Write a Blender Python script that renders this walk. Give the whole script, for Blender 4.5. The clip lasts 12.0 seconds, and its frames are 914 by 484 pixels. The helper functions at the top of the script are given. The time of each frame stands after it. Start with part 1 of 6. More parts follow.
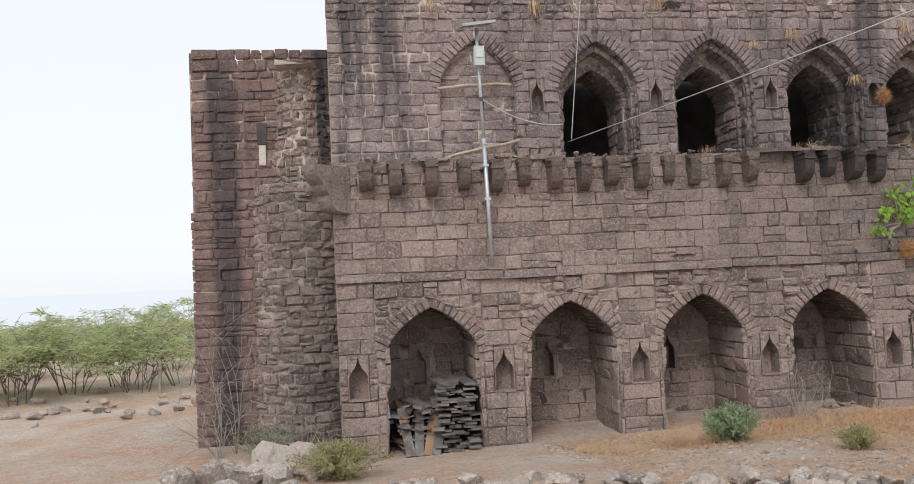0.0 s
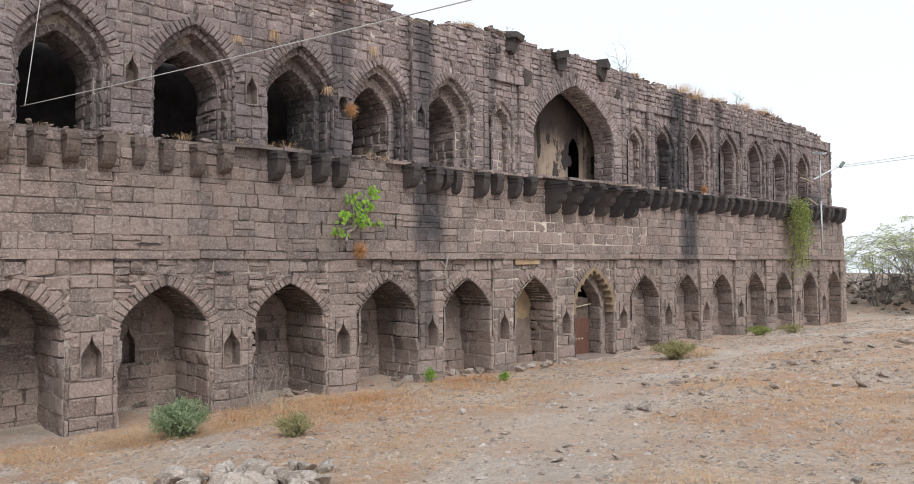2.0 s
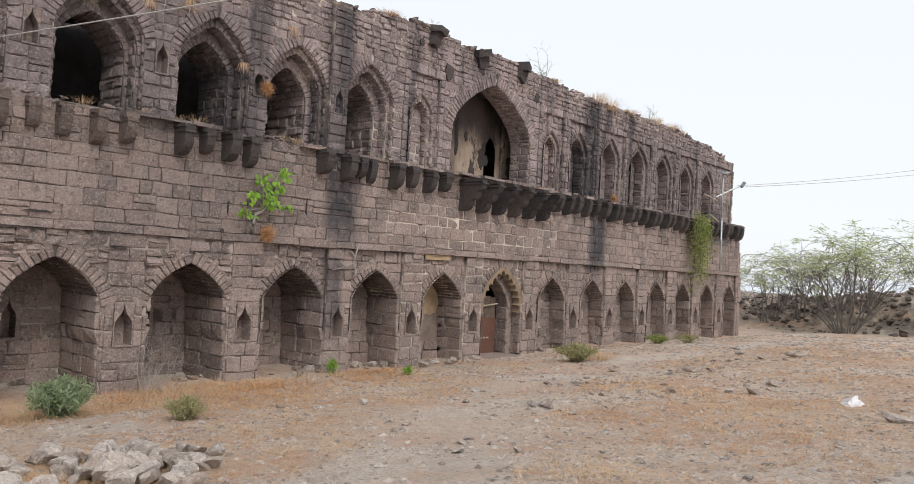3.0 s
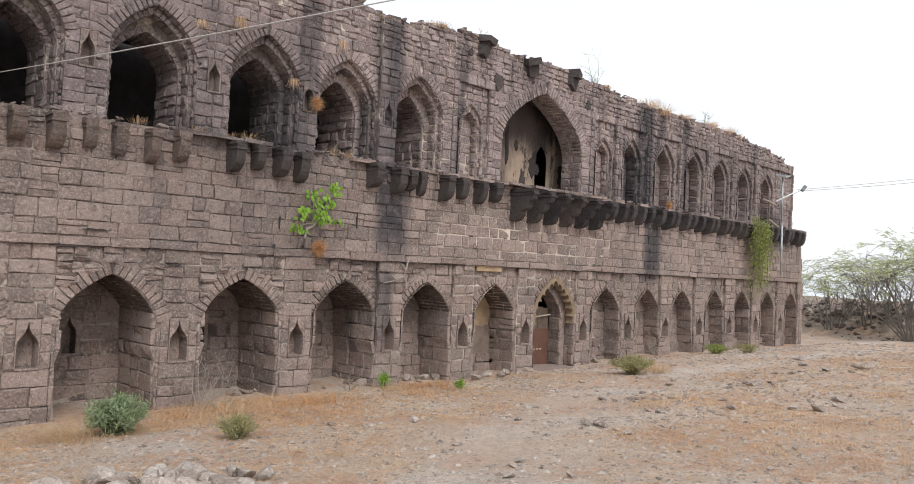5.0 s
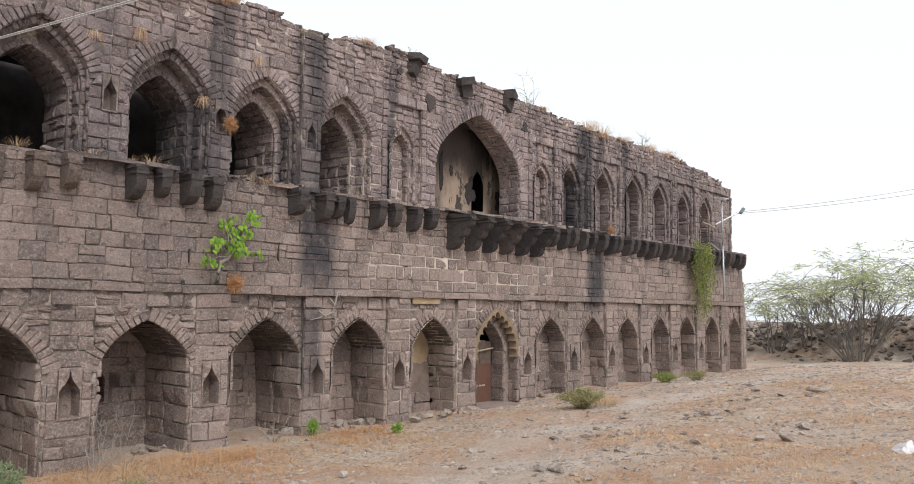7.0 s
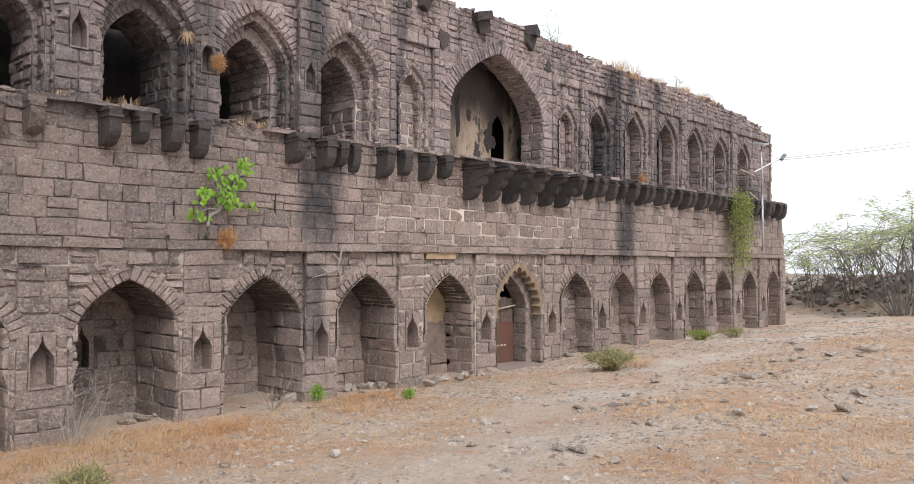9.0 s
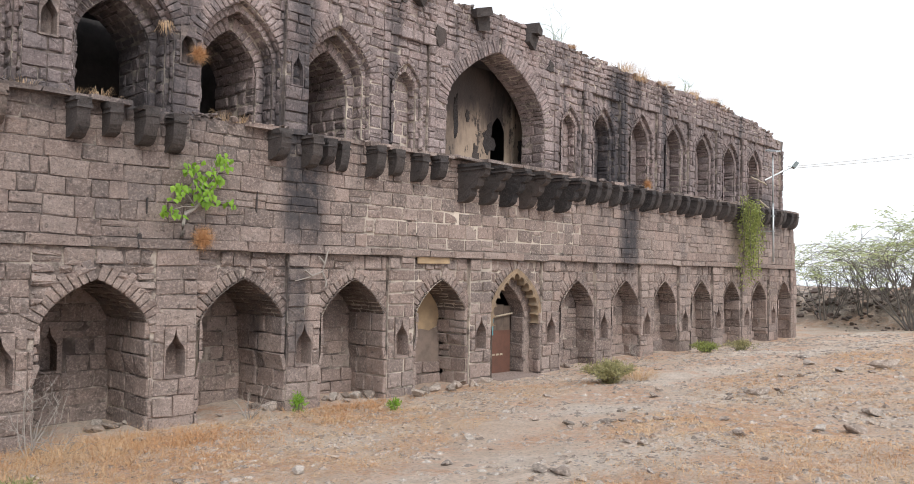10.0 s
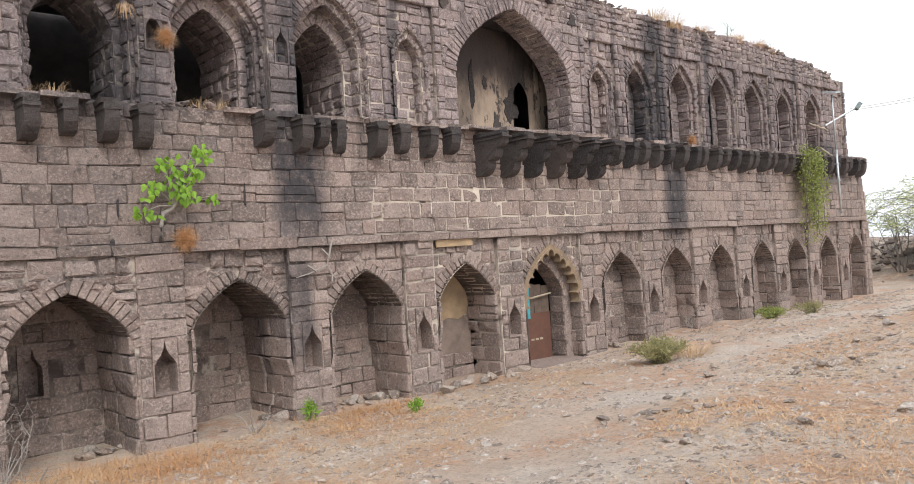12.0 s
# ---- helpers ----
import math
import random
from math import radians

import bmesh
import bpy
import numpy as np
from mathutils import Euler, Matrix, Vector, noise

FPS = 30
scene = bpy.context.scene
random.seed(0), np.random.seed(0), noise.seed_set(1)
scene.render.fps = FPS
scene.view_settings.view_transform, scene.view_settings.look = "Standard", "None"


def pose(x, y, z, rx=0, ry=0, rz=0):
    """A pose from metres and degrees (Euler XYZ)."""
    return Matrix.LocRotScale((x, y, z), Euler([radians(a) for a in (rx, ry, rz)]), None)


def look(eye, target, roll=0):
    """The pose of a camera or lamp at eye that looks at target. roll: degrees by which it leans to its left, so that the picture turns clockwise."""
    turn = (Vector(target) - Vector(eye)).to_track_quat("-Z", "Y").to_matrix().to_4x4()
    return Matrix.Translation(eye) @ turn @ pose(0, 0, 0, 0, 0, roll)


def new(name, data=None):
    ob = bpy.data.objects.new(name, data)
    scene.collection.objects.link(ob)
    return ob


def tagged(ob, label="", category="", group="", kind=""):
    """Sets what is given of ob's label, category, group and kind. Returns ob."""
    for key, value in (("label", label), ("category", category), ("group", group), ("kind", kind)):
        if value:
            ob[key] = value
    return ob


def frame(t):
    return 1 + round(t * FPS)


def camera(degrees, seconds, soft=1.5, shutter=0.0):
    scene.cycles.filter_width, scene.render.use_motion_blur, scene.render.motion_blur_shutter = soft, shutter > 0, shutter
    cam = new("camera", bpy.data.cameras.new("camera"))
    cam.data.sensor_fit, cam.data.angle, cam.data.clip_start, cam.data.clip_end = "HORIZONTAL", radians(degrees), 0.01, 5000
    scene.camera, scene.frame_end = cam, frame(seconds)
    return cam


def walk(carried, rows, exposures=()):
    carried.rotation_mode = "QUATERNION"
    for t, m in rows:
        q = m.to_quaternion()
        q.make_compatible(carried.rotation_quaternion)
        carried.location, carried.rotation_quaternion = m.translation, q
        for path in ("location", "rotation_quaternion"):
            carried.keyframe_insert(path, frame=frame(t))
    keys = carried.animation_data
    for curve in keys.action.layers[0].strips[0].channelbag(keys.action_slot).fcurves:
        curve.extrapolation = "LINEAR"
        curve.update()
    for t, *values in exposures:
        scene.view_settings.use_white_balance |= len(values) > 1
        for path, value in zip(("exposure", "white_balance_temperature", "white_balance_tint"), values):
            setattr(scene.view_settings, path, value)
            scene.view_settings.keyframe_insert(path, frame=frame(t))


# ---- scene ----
cam = camera(59.8, 12.0, 0.9)
PATH = [
    (0, (0.439, -0.667, 2.606), (0.697, 1.314, 2.71), -2.7),
    (0.5, (0.447, -0.591, 2.763), (0.886, 1.353, 2.926), -1.1),
    (1, (0.681, -0.601, 2.822), (1.509, 1.214, 2.963), 0.6),
    (1.5, (0.923, -0.626, 2.645), (2.069, 1.01, 2.755), -0.0),
    (2, (1.106, -0.628, 2.602), (2.445, 0.858, 2.653), -0.1),
    (2.5, (1.129, -0.581, 2.501), (2.574, 0.801, 2.546), 1.3),
    (3, (1.213, -0.483, 2.451), (2.71, 0.842, 2.509), 3.3),
    (5, (1.349, -0.41, 2.603), (2.754, 1.012, 2.667), 2.8),
    (5.5, (1.554, -0.19, 2.527), (2.99, 1.197, 2.654), 3.1),
    (6, (1.788, 0.023, 2.51), (3.175, 1.461, 2.599), 2.0),
    (6.5, (2.075, 0.28, 2.506), (3.48, 1.701, 2.578), 2.5),
    (7, (2.344, 0.437, 2.496), (3.849, 1.744, 2.658), 0.8),
    (7.5, (2.619, 0.641, 2.474), (4.123, 1.958, 2.512), 0.3),
    (9.5, (3.91, 1.253, 2.517), (5.364, 2.625, 2.571), 0.5),
    (10, (4.279, 1.337, 2.473), (5.719, 2.723, 2.538), 1.2),
    (10.5, (4.633, 1.423, 2.418), (5.994, 2.886, 2.507), 2.2),
    (11, (5.024, 1.567, 2.41), (6.435, 2.984, 2.441), 0.9),
    (11.5, (5.455, 1.688, 2.421), (6.813, 3.155, 2.489), -1.5),
    (12, (5.789, 1.836, 2.441), (7.12, 3.329, 2.466), -3.5),
]
EXPOSURES = [(0.0, 0.12, 6500, 10), (0.5, 0.34, 6500, 10), (1.0, 0.62, 6500, 10), (1.5, 0.52, 6100, 7), (2.0, 0.25, 6350, 9), (2.5, 0.08, 6500, 10), (3.0, 0.12, 6500, 10), (5.0, 0.26, 6500, 10), (5.5, 0.04, 6500, 10), (6.0, 0.26, 6500, 10), (6.5, 0.28, 6500, 10), (7.0, 0.24, 6500, 10), (7.5, 0.44, 6450, 10), (9.5, 0.44, 6450, 10), (10.5, 0.42, 6450, 10), (11.0, 0.44, 6450, 10), (12.0, 0.53, 6500, 10)]
walk(cam, [(t, look(eye, target, roll)) for t, eye, target, roll in PATH], EXPOSURES)

# ---- world and light ----
world = bpy.data.worlds.new("world")
scene.world = world
world.use_nodes = True
wn = world.node_tree
sky = wn.nodes.new("ShaderNodeTexSky")
sky.sky_type = "NISHITA"
sky.sun_disc = False
SUN_EL, SUN_ROT = 45.0, 200.0
sky.sun_elevation, sky.sun_rotation = radians(SUN_EL), radians(SUN_ROT)
sky.air_density, sky.dust_density, sky.ozone_density, sky.altitude = 1.0, 3.0, 1.0, 500
haze = wn.nodes.new("ShaderNodeMix")
haze.data_type = "RGBA"
haze.inputs["Factor"].default_value = 0.85
haze.inputs["B"].default_value = (7.9, 8.15, 8.5, 1)
wn.links.new(sky.outputs[0], haze.inputs["A"])
wn.links.new(haze.outputs["Result"], wn.nodes["Background"].inputs[0])
wn.nodes["Background"].inputs[1].default_value = 0.12

sun = new("sun", bpy.data.lights.new("sun", "SUN"))
sun.data.energy, sun.data.angle, sun.data.color = 1.5, radians(20), (1.0, 0.95, 0.88)
az = radians(SUN_ROT)
sd = Vector((math.sin(az) * math.cos(radians(SUN_EL)), math.cos(az) * math.cos(radians(SUN_EL)), math.sin(radians(SUN_EL))))
sun.matrix_world = look(sd * 60, (0, 0, 0))


# ---- materials ----
class Nodes:
    """Short-hand for a node material."""

    def __init__(self, name, rough=0.9, metal=0.0):
        self.mat = bpy.data.materials.new(name)
        self.mat.use_nodes = True
        self.t = self.mat.node_tree
        self.b = self.t.nodes["Principled BSDF"]
        self.b.inputs["Roughness"].default_value = rough
        self.b.inputs["Metallic"].default_value = metal
        self.pos = self.t.nodes.new("ShaderNodeNewGeometry").outputs["Position"]

    def put(self, socket, value):
        if isinstance(value, (int, float)):
            socket.default_value = value
        elif isinstance(value, tuple):
            socket.default_value = (*value, 1.0) if len(socket.default_value) == 4 else value
        else:
            self.t.links.new(value, socket)

    def noise(self, scale, detail=4, rough=0.6, where=None, stretch=None):
        n = self.t.nodes.new("ShaderNodeTexNoise")
        where = where or self.pos
        if stretch:
            m = self.t.nodes.new("ShaderNodeMapping")
            m.inputs["Scale"].default_value = stretch
            self.t.links.new(where, m.inputs["Vector"])
            where = m.outputs[0]
        self.t.links.new(where, n.inputs["Vector"])
        n.inputs["Scale"].default_value, n.inputs["Detail"].default_value, n.inputs["Roughness"].default_value = scale, detail, rough
        return n.outputs["Fac"]

    def math(self, op, a, b=0.0, clamp=False):
        n = self.t.nodes.new("ShaderNodeMath")
        n.operation, n.use_clamp = op, clamp
        self.put(n.inputs[0], a)
        self.put(n.inputs[1], b)
        return n.outputs[0]

    def span(self, v, lo, hi, to0=0.0, to1=1.0):
        n = self.t.nodes.new("ShaderNodeMapRange")
        n.interpolation_type = "SMOOTHSTEP"
        self.put(n.inputs["Value"], v)
        for k, x in (("From Min", lo), ("From Max", hi), ("To Min", to0), ("To Max", to1)):
            n.inputs[k].default_value = x
        return n.outputs["Result"]

    def mix(self, fac, a, b, kind="MIX"):
        n = self.t.nodes.new("ShaderNodeMix")
        n.data_type, n.blend_type = "RGBA", kind
        self.put(n.inputs["Factor"], fac)
        self.put(n.inputs["A"], a)
        self.put(n.inputs["B"], b)
        return n.outputs["Result"]

    def xyz(self, where=None):
        n = self.t.nodes.new("ShaderNodeSeparateXYZ")
        self.t.links.new(where or self.pos, n.inputs[0])
        return n.outputs

    def rnd(self):
        """One random number for each piece: by object and by loose island."""
        o = self.t.nodes.new("ShaderNodeObjectInfo").outputs["Random"]
        g = self.t.nodes.new("ShaderNodeNewGeometry").outputs["Random Per Island"]
        return self.math("FRACT", self.math("ADD", o, g))

    def done(self, color, bump=None, dist=0.02, strength=0.6, rough=None):
        self.put(self.b.inputs["Base Color"], color)
        if rough is not None:
            self.put(self.b.inputs["Roughness"], rough)
        if bump is not None:
            n = self.t.nodes.new("ShaderNodeBump")
            n.inputs["Strength"].default_value, n.inputs["Distance"].default_value = strength, dist
            self.put(n.inputs["Height"], bump)
            self.t.links.new(n.outputs[0], self.b.inputs["Normal"])
        return self.mat


def soot(m, base, amount=0.75):
    """Black water streaks below the ledge and on old pilasters, plus broad darker fields, each with its own place."""
    x, y, z = m.xyz()
    streak = m.noise(1.0, 5, 0.65, stretch=(1.6, 1.6, 0.12))
    runs = None
    # the entry at x 0 puts the shade of the corner reveal into the colour
    for cx, half, zlo, zhi, weight in ((12.15, 0.50, 2.6, 8.2, 1.0), (12.05, 0.30, 0.6, 2.6, 0.8), (22.35, 0.6, 2.2, 8.0, 1.0), (24.8, 0.3, 4.2, 8, 0.9), (9.6, 0.9, 4.0, 6.4, 0.9), (31.5, 1.2, 3.6, 5.4, 0.9), (10.08, 0.36, 4.6, 8.0, 0.85), (7.95, 0.3, 4.7, 7.6, 0.6), (7.7, 0.9, 4.0, 5.3, 0.7), (-1.95, 0.35, -1, 7.0, 0.9), (0.0, 0.14, 4.6, 9, 1.0), (8.6, 3.2, 2.2, 4.6, 0.34), (7.0, 4.2, 4.5, 7.2, 0.42), (27.0, 4.5, 4.4, 7.6, 0.40), (-0.5, 0.9, -1, 4.8, 0.35)):
        dx = m.math("ABSOLUTE", m.math("SUBTRACT", m.math("ADD", x, m.math("MULTIPLY", m.math("SUBTRACT", streak, 0.5), 0.6)), cx))
        band = m.math("MULTIPLY", m.span(dx, half * 0.45, half * 1.15, 1, 0), m.math("MULTIPLY", m.span(z, zlo - 0.3, zlo + 0.8), m.span(z, zhi - 0.5, zhi + 0.3, weight, 0)))
        runs = band if runs is None else m.math("MAXIMUM", runs, band)
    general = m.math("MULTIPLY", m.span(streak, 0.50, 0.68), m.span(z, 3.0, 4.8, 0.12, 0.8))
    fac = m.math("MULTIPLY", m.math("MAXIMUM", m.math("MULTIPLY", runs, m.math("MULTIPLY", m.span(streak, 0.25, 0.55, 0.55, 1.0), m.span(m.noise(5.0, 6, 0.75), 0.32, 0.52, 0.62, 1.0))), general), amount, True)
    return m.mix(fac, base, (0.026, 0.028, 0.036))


def stone_material(name, c1, c2, c3, streaks=True, amount=0.9):
    m = Nodes(name, 0.9)
    r = m.rnd()
    tone = m.mix(m.span(r, 0.0, 0.55), tuple(0.82 * a for a in c1), c2)
    tone = m.mix(m.span(r, 0.74, 1.0, 0, 0.7), tone, c3)
    r2 = m.math("FRACT", m.math("MULTIPLY", r, 7.31))
    tone = m.mix(m.span(r2, 0.2, 1.0, 0.0, 0.35), tone, tuple(0.5 * (a + b) * k for a, b, k in zip(c1, c2, (1.10, 0.94, 0.88))))
    patch = m.noise(0.7, 5, 0.65)
    tone = m.mix(m.span(patch, 0.45, 0.70, 0, 0.6), tone, tuple(0.5 * a for a in c3))
    grain, pits, blotch = m.noise(42, 6, 0.7), m.noise(11, 5, 0.7), m.noise(4.0, 5, 0.7)
    tone = m.mix(m.span(m.noise(26, 6, 0.65), 0.46, 0.66, 0, 0.65), tone, tuple(1.5 * a for a in c2))
    tone = m.mix(m.span(m.noise(70, 4, 0.7), 0.50, 0.64, 0, 0.5), tone, tuple(0.42 * a for a in c1))
    tone = m.mix(m.span(blotch, 0.5, 0.72, 0, 0.45), tone, tuple(0.55 * a for a in c1))
    tone = m.mix(m.span(pits, 0.56, 0.66, 0, 0.65), tone, tuple(0.34 * a for a in c1))
    if streaks:
        lime = m.math("MULTIPLY", m.span(m.noise(3.2, 6, 0.75), 0.60, 0.70), m.span(m.noise(0.45, 2), 0.45, 0.60, 0, 0.55))
        tone = soot(m, m.mix(lime, tone, (0.48, 0.43, 0.37)), amount)
    h = m.math("ADD", m.math("MULTIPLY", grain, 0.4), m.math("ADD", pits, m.math("MULTIPLY", blotch, 1.2)))
    return m.done(tone, h, 0.035, 0.8)


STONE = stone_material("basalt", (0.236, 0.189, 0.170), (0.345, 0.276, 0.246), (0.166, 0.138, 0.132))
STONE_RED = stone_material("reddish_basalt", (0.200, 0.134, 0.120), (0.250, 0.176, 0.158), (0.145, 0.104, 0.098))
STONE_MID = stone_material("dark_brown_basalt", (0.125, 0.098, 0.088), (0.175, 0.136, 0.118), (0.065, 0.055, 0.052), False)
STONE_DARK = stone_material("near_black_basalt", (0.040, 0.037, 0.040), (0.066, 0.057, 0.055), (0.115, 0.090, 0.080), False)
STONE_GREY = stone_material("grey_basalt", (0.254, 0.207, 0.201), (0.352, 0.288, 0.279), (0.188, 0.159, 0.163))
ROCK = stone_material("grey_rock", (0.34, 0.295, 0.26), (0.46, 0.405, 0.36), (0.25, 0.215, 0.19), False)
PEBBLE = stone_material("dark_pebble", (0.25, 0.205, 0.175), (0.40, 0.335, 0.285), (0.14, 0.118, 0.105), False)


def mortar_material():
    m = Nodes("lime_mortar", 0.95)
    x, y, z = m.xyz()
    n = m.noise(2.2, 6, 0.7)
    dark = m.mix(m.span(n, 0.38, 0.62), (0.085, 0.068, 0.062), (0.25, 0.205, 0.182))
    # fresh white pointing in a few fields
    white = None
    for x0, x1, z0, z1 in ((13.3, 20.4, 2.75, 3.95), (16.6, 19.0, 2.0, 2.7), (0.0, 2.4, 4.6, 7.0), (14.0, 16.6, 0.0, 2.5), (12.6, 15.2, 4.6, 6.9)):
        f = m.math("MULTIPLY", m.math("MULTIPLY", m.span(x, x0 - 0.3, x0 + 0.5), m.span(x, x1 - 0.5, x1 + 0.3, 1, 0)), m.math("MULTIPLY", m.span(z, z0 - 0.1, z0 + 0.2), m.span(z, z1 - 0.3, z1 + 0.2, 1, 0)))
        white = f if white is None else m.math("MAXIMUM", white, f)
    spots = m.span(m.noise(0.9, 5, 0.65), 0.42, 0.60)
    every = m.math("MULTIPLY", m.span(m.noise(1.5, 5, 0.75), 0.48, 0.60), m.span(z, 4.2, 5.0, 0.55, 0.75))
    broken = m.span(m.noise(1.6, 4, 0.7), 0.40, 0.48)
    fac = m.math("MAXIMUM", m.math("MULTIPLY", white, m.math("MULTIPLY", m.math("MAXIMUM", spots, 0.75), broken)), every)
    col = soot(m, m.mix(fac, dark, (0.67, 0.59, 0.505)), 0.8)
    return m.done(col, m.math("ADD", n, m.noise(30, 4)), 0.02, 0.8)


MORTAR = mortar_material()


def simple(name, a, b, scale, rough=0.85, bump=0.01, metal=0.0, c=None):
    m = Nodes(name, rough, metal)
    col = m.mix(m.span(m.noise(scale, 6, 0.7), 0.3, 0.7), a, b)
    col = m.mix(m.span(m.rnd(), 0, 1, 0, 0.35), col, c or a)
    return m.done(col, m.noise(scale * 3, 5, 0.7), bump, 0.6)




def plaster_material():
    m = Nodes("stained_plaster", 0.9)
    x, y, z = m.xyz()
    n = m.noise(1.3, 6, 0.7, stretch=(1, 1, 0.4))
    col = m.mix(m.span(n, 0.35, 0.65), (0.42, 0.325, 0.25), (0.20, 0.155, 0.125))
    col = m.mix(m.span(m.noise(2.6, 6, 0.75, stretch=(1.3, 1, 0.5)), 0.54, 0.60), col, (0.075, 0.062, 0.055))
    # near black towards the top, with an uneven lower edge
    top_dark = m.span(m.math("ADD", z, m.math("MULTIPLY", m.math("SUBTRACT", n, 0.5), 1.6)), 5.55, 6.5, 0, 0.86)
    col = m.mix(top_dark, col, (0.055, 0.047, 0.048))
    return m.done(col, m.math("ADD", n, m.noise(22, 5)), 0.02, 0.6)


PLASTER = plaster_material()
OCHRE = simple("ochre_plaster", (0.44, 0.315, 0.19), (0.25, 0.185, 0.125), 3.2)
# near-black colour that stands in for the shade inside rooms and openings
INNER_SHADE = simple("inner_shade", (0.050, 0.046, 0.048), (0.11, 0.10, 0.10), 2.0)
GALV = simple("galvanised_steel", (0.42, 0.46, 0.48), (0.60, 0.63, 0.65), 6, 0.45, 0.001, 0.6)
GREYBOX = simple("grey_green_box", (0.42, 0.50, 0.47), (0.52, 0.58, 0.55), 9, 0.5, 0.001)
PANEL = simple("solar_panel", (0.06, 0.07, 0.09), (0.12, 0.13, 0.15), 5, 0.25, 0.001)
CABLE = simple("pale_cable", (0.42, 0.41, 0.40), (0.55, 0.54, 0.52), 20, 0.6, 0.001)
BAMBOO = simple("pale_bamboo", (0.50, 0.43, 0.33), (0.34, 0.28, 0.21), 12, 0.6, 0.003)
TIMBER = simple("weathered_timber", (0.25, 0.23, 0.215), (0.075, 0.068, 0.064), 5, 0.85, 0.006, c=(0.13, 0.115, 0.105))
FRESHWOOD = simple("brown_timber", (0.32, 0.21, 0.12), (0.22, 0.14, 0.085), 6, 0.8, 0.004)
DOORWOOD = simple("red_brown_door", (0.155, 0.072, 0.050), (0.095, 0.048, 0.036), 5, 0.7, 0.003)
DOORBROWN = simple("brown_door_board", (0.15, 0.112, 0.088), (0.10, 0.074, 0.06), 7, 0.75, 0.003)
TEAL = simple("turquoise_paint", (0.06, 0.33, 0.40), (0.09, 0.42, 0.48), 7, 0.5, 0.001)
BARK = simple("grey_bark", (0.13, 0.115, 0.105), (0.20, 0.18, 0.165), 9, 0.9, 0.01)
PALEBARK = simple("pale_bark", (0.36, 0.33, 0.30), (0.25, 0.22, 0.20), 9, 0.9, 0.005)


def leaf_material(name, a, b, through_light=0.35):
    m = Nodes(name, 0.6)
    col = m.mix(m.rnd(), a, b)
    m.put(m.b.inputs["Base Color"], col)
    tr = m.t.nodes.new("ShaderNodeBsdfTranslucent")
    m.put(tr.inputs["Color"], col)
    mx = m.t.nodes.new("ShaderNodeMixShader")
    mx.inputs[0].default_value = through_light
    m.t.links.new(m.b.outputs[0], mx.inputs[1])
    m.t.links.new(tr.outputs[0], mx.inputs[2])
    m.t.links.new(mx.outputs[0], m.t.nodes["Material Output"].inputs["Surface"])
    return m.mat


LEAF = leaf_material("acacia_leaf", (0.40, 0.47, 0.22), (0.60, 0.64, 0.36), 0.55)
FIGLEAF = leaf_material("bright_leaf", (0.17, 0.33, 0.03), (0.27, 0.46, 0.05))
VINE = leaf_material("creeper_leaf", (0.24, 0.29, 0.085), (0.42, 0.46, 0.16), 0.5)
SHRUB = leaf_material("grey_green_leaf", (0.26, 0.34, 0.19), (0.40, 0.47, 0.29), 0.5)
WEED = leaf_material("olive_leaf", (0.30, 0.30, 0.14), (0.50, 0.45, 0.24), 0.45)
STRAW = leaf_material("dry_grass", (0.53, 0.35, 0.20), (0.70, 0.52, 0.34), 0.25)
RUST = leaf_material("rust_grass", (0.45, 0.24, 0.115), (0.61, 0.36, 0.18), 0.2)


def ground_material():
    m = Nodes("dusty_ground", 0.95)
    x, y, z = m.xyz()
    big, mid, fine = m.noise(0.33, 5, 0.6), m.noise(2.4, 6, 0.7), m.noise(24, 6, 0.75)
    earth = m.mix(m.span(mid, 0.3, 0.7), (0.57, 0.432, 0.34), (0.73, 0.585, 0.48))
    grey = m.mix(m.span(mid, 0.35, 0.65), (0.60, 0.505, 0.43), (0.75, 0.65, 0.57))
    col = m.mix(m.span(big, 0.42, 0.58), earth, grey)
    straw = m.math("MULTIPLY", m.span(m.noise(0.6, 5, 0.65), 0.45, 0.58), m.span(m.noise(5.0, 5, 0.8), 0.35, 0.58))
    col = m.mix(m.math("MULTIPLY", straw, 0.8), col, (0.57, 0.315, 0.19))
    col = m.mix(m.span(fine, 0.47, 0.64, 0, 0.62), col, (0.22, 0.17, 0.13))
    col = m.mix(m.span(m.noise(8, 5, 0.75), 0.52, 0.66, 0, 0.35), col, (0.32, 0.235, 0.175))
    col = m.mix(m.math("MULTIPLY", m.span(x, 39.0, 42.0), m.math("MULTIPLY", m.span(m.noise(1.1, 5, 0.7), 0.30, 0.55), 0.85)), col, (0.095, 0.075, 0.062))
    col = m.mix(m.span(m.noise(48, 5, 0.8), 0.54, 0.66, 0, 0.75), col, (0.76, 0.68, 0.58))
    return m.done(col, m.math("ADD", mid, m.math("MULTIPLY", fine, 0.9)), 0.07, 1.0)


GROUND = ground_material()

# ---- mesh tools ----
rng = random.Random(11)


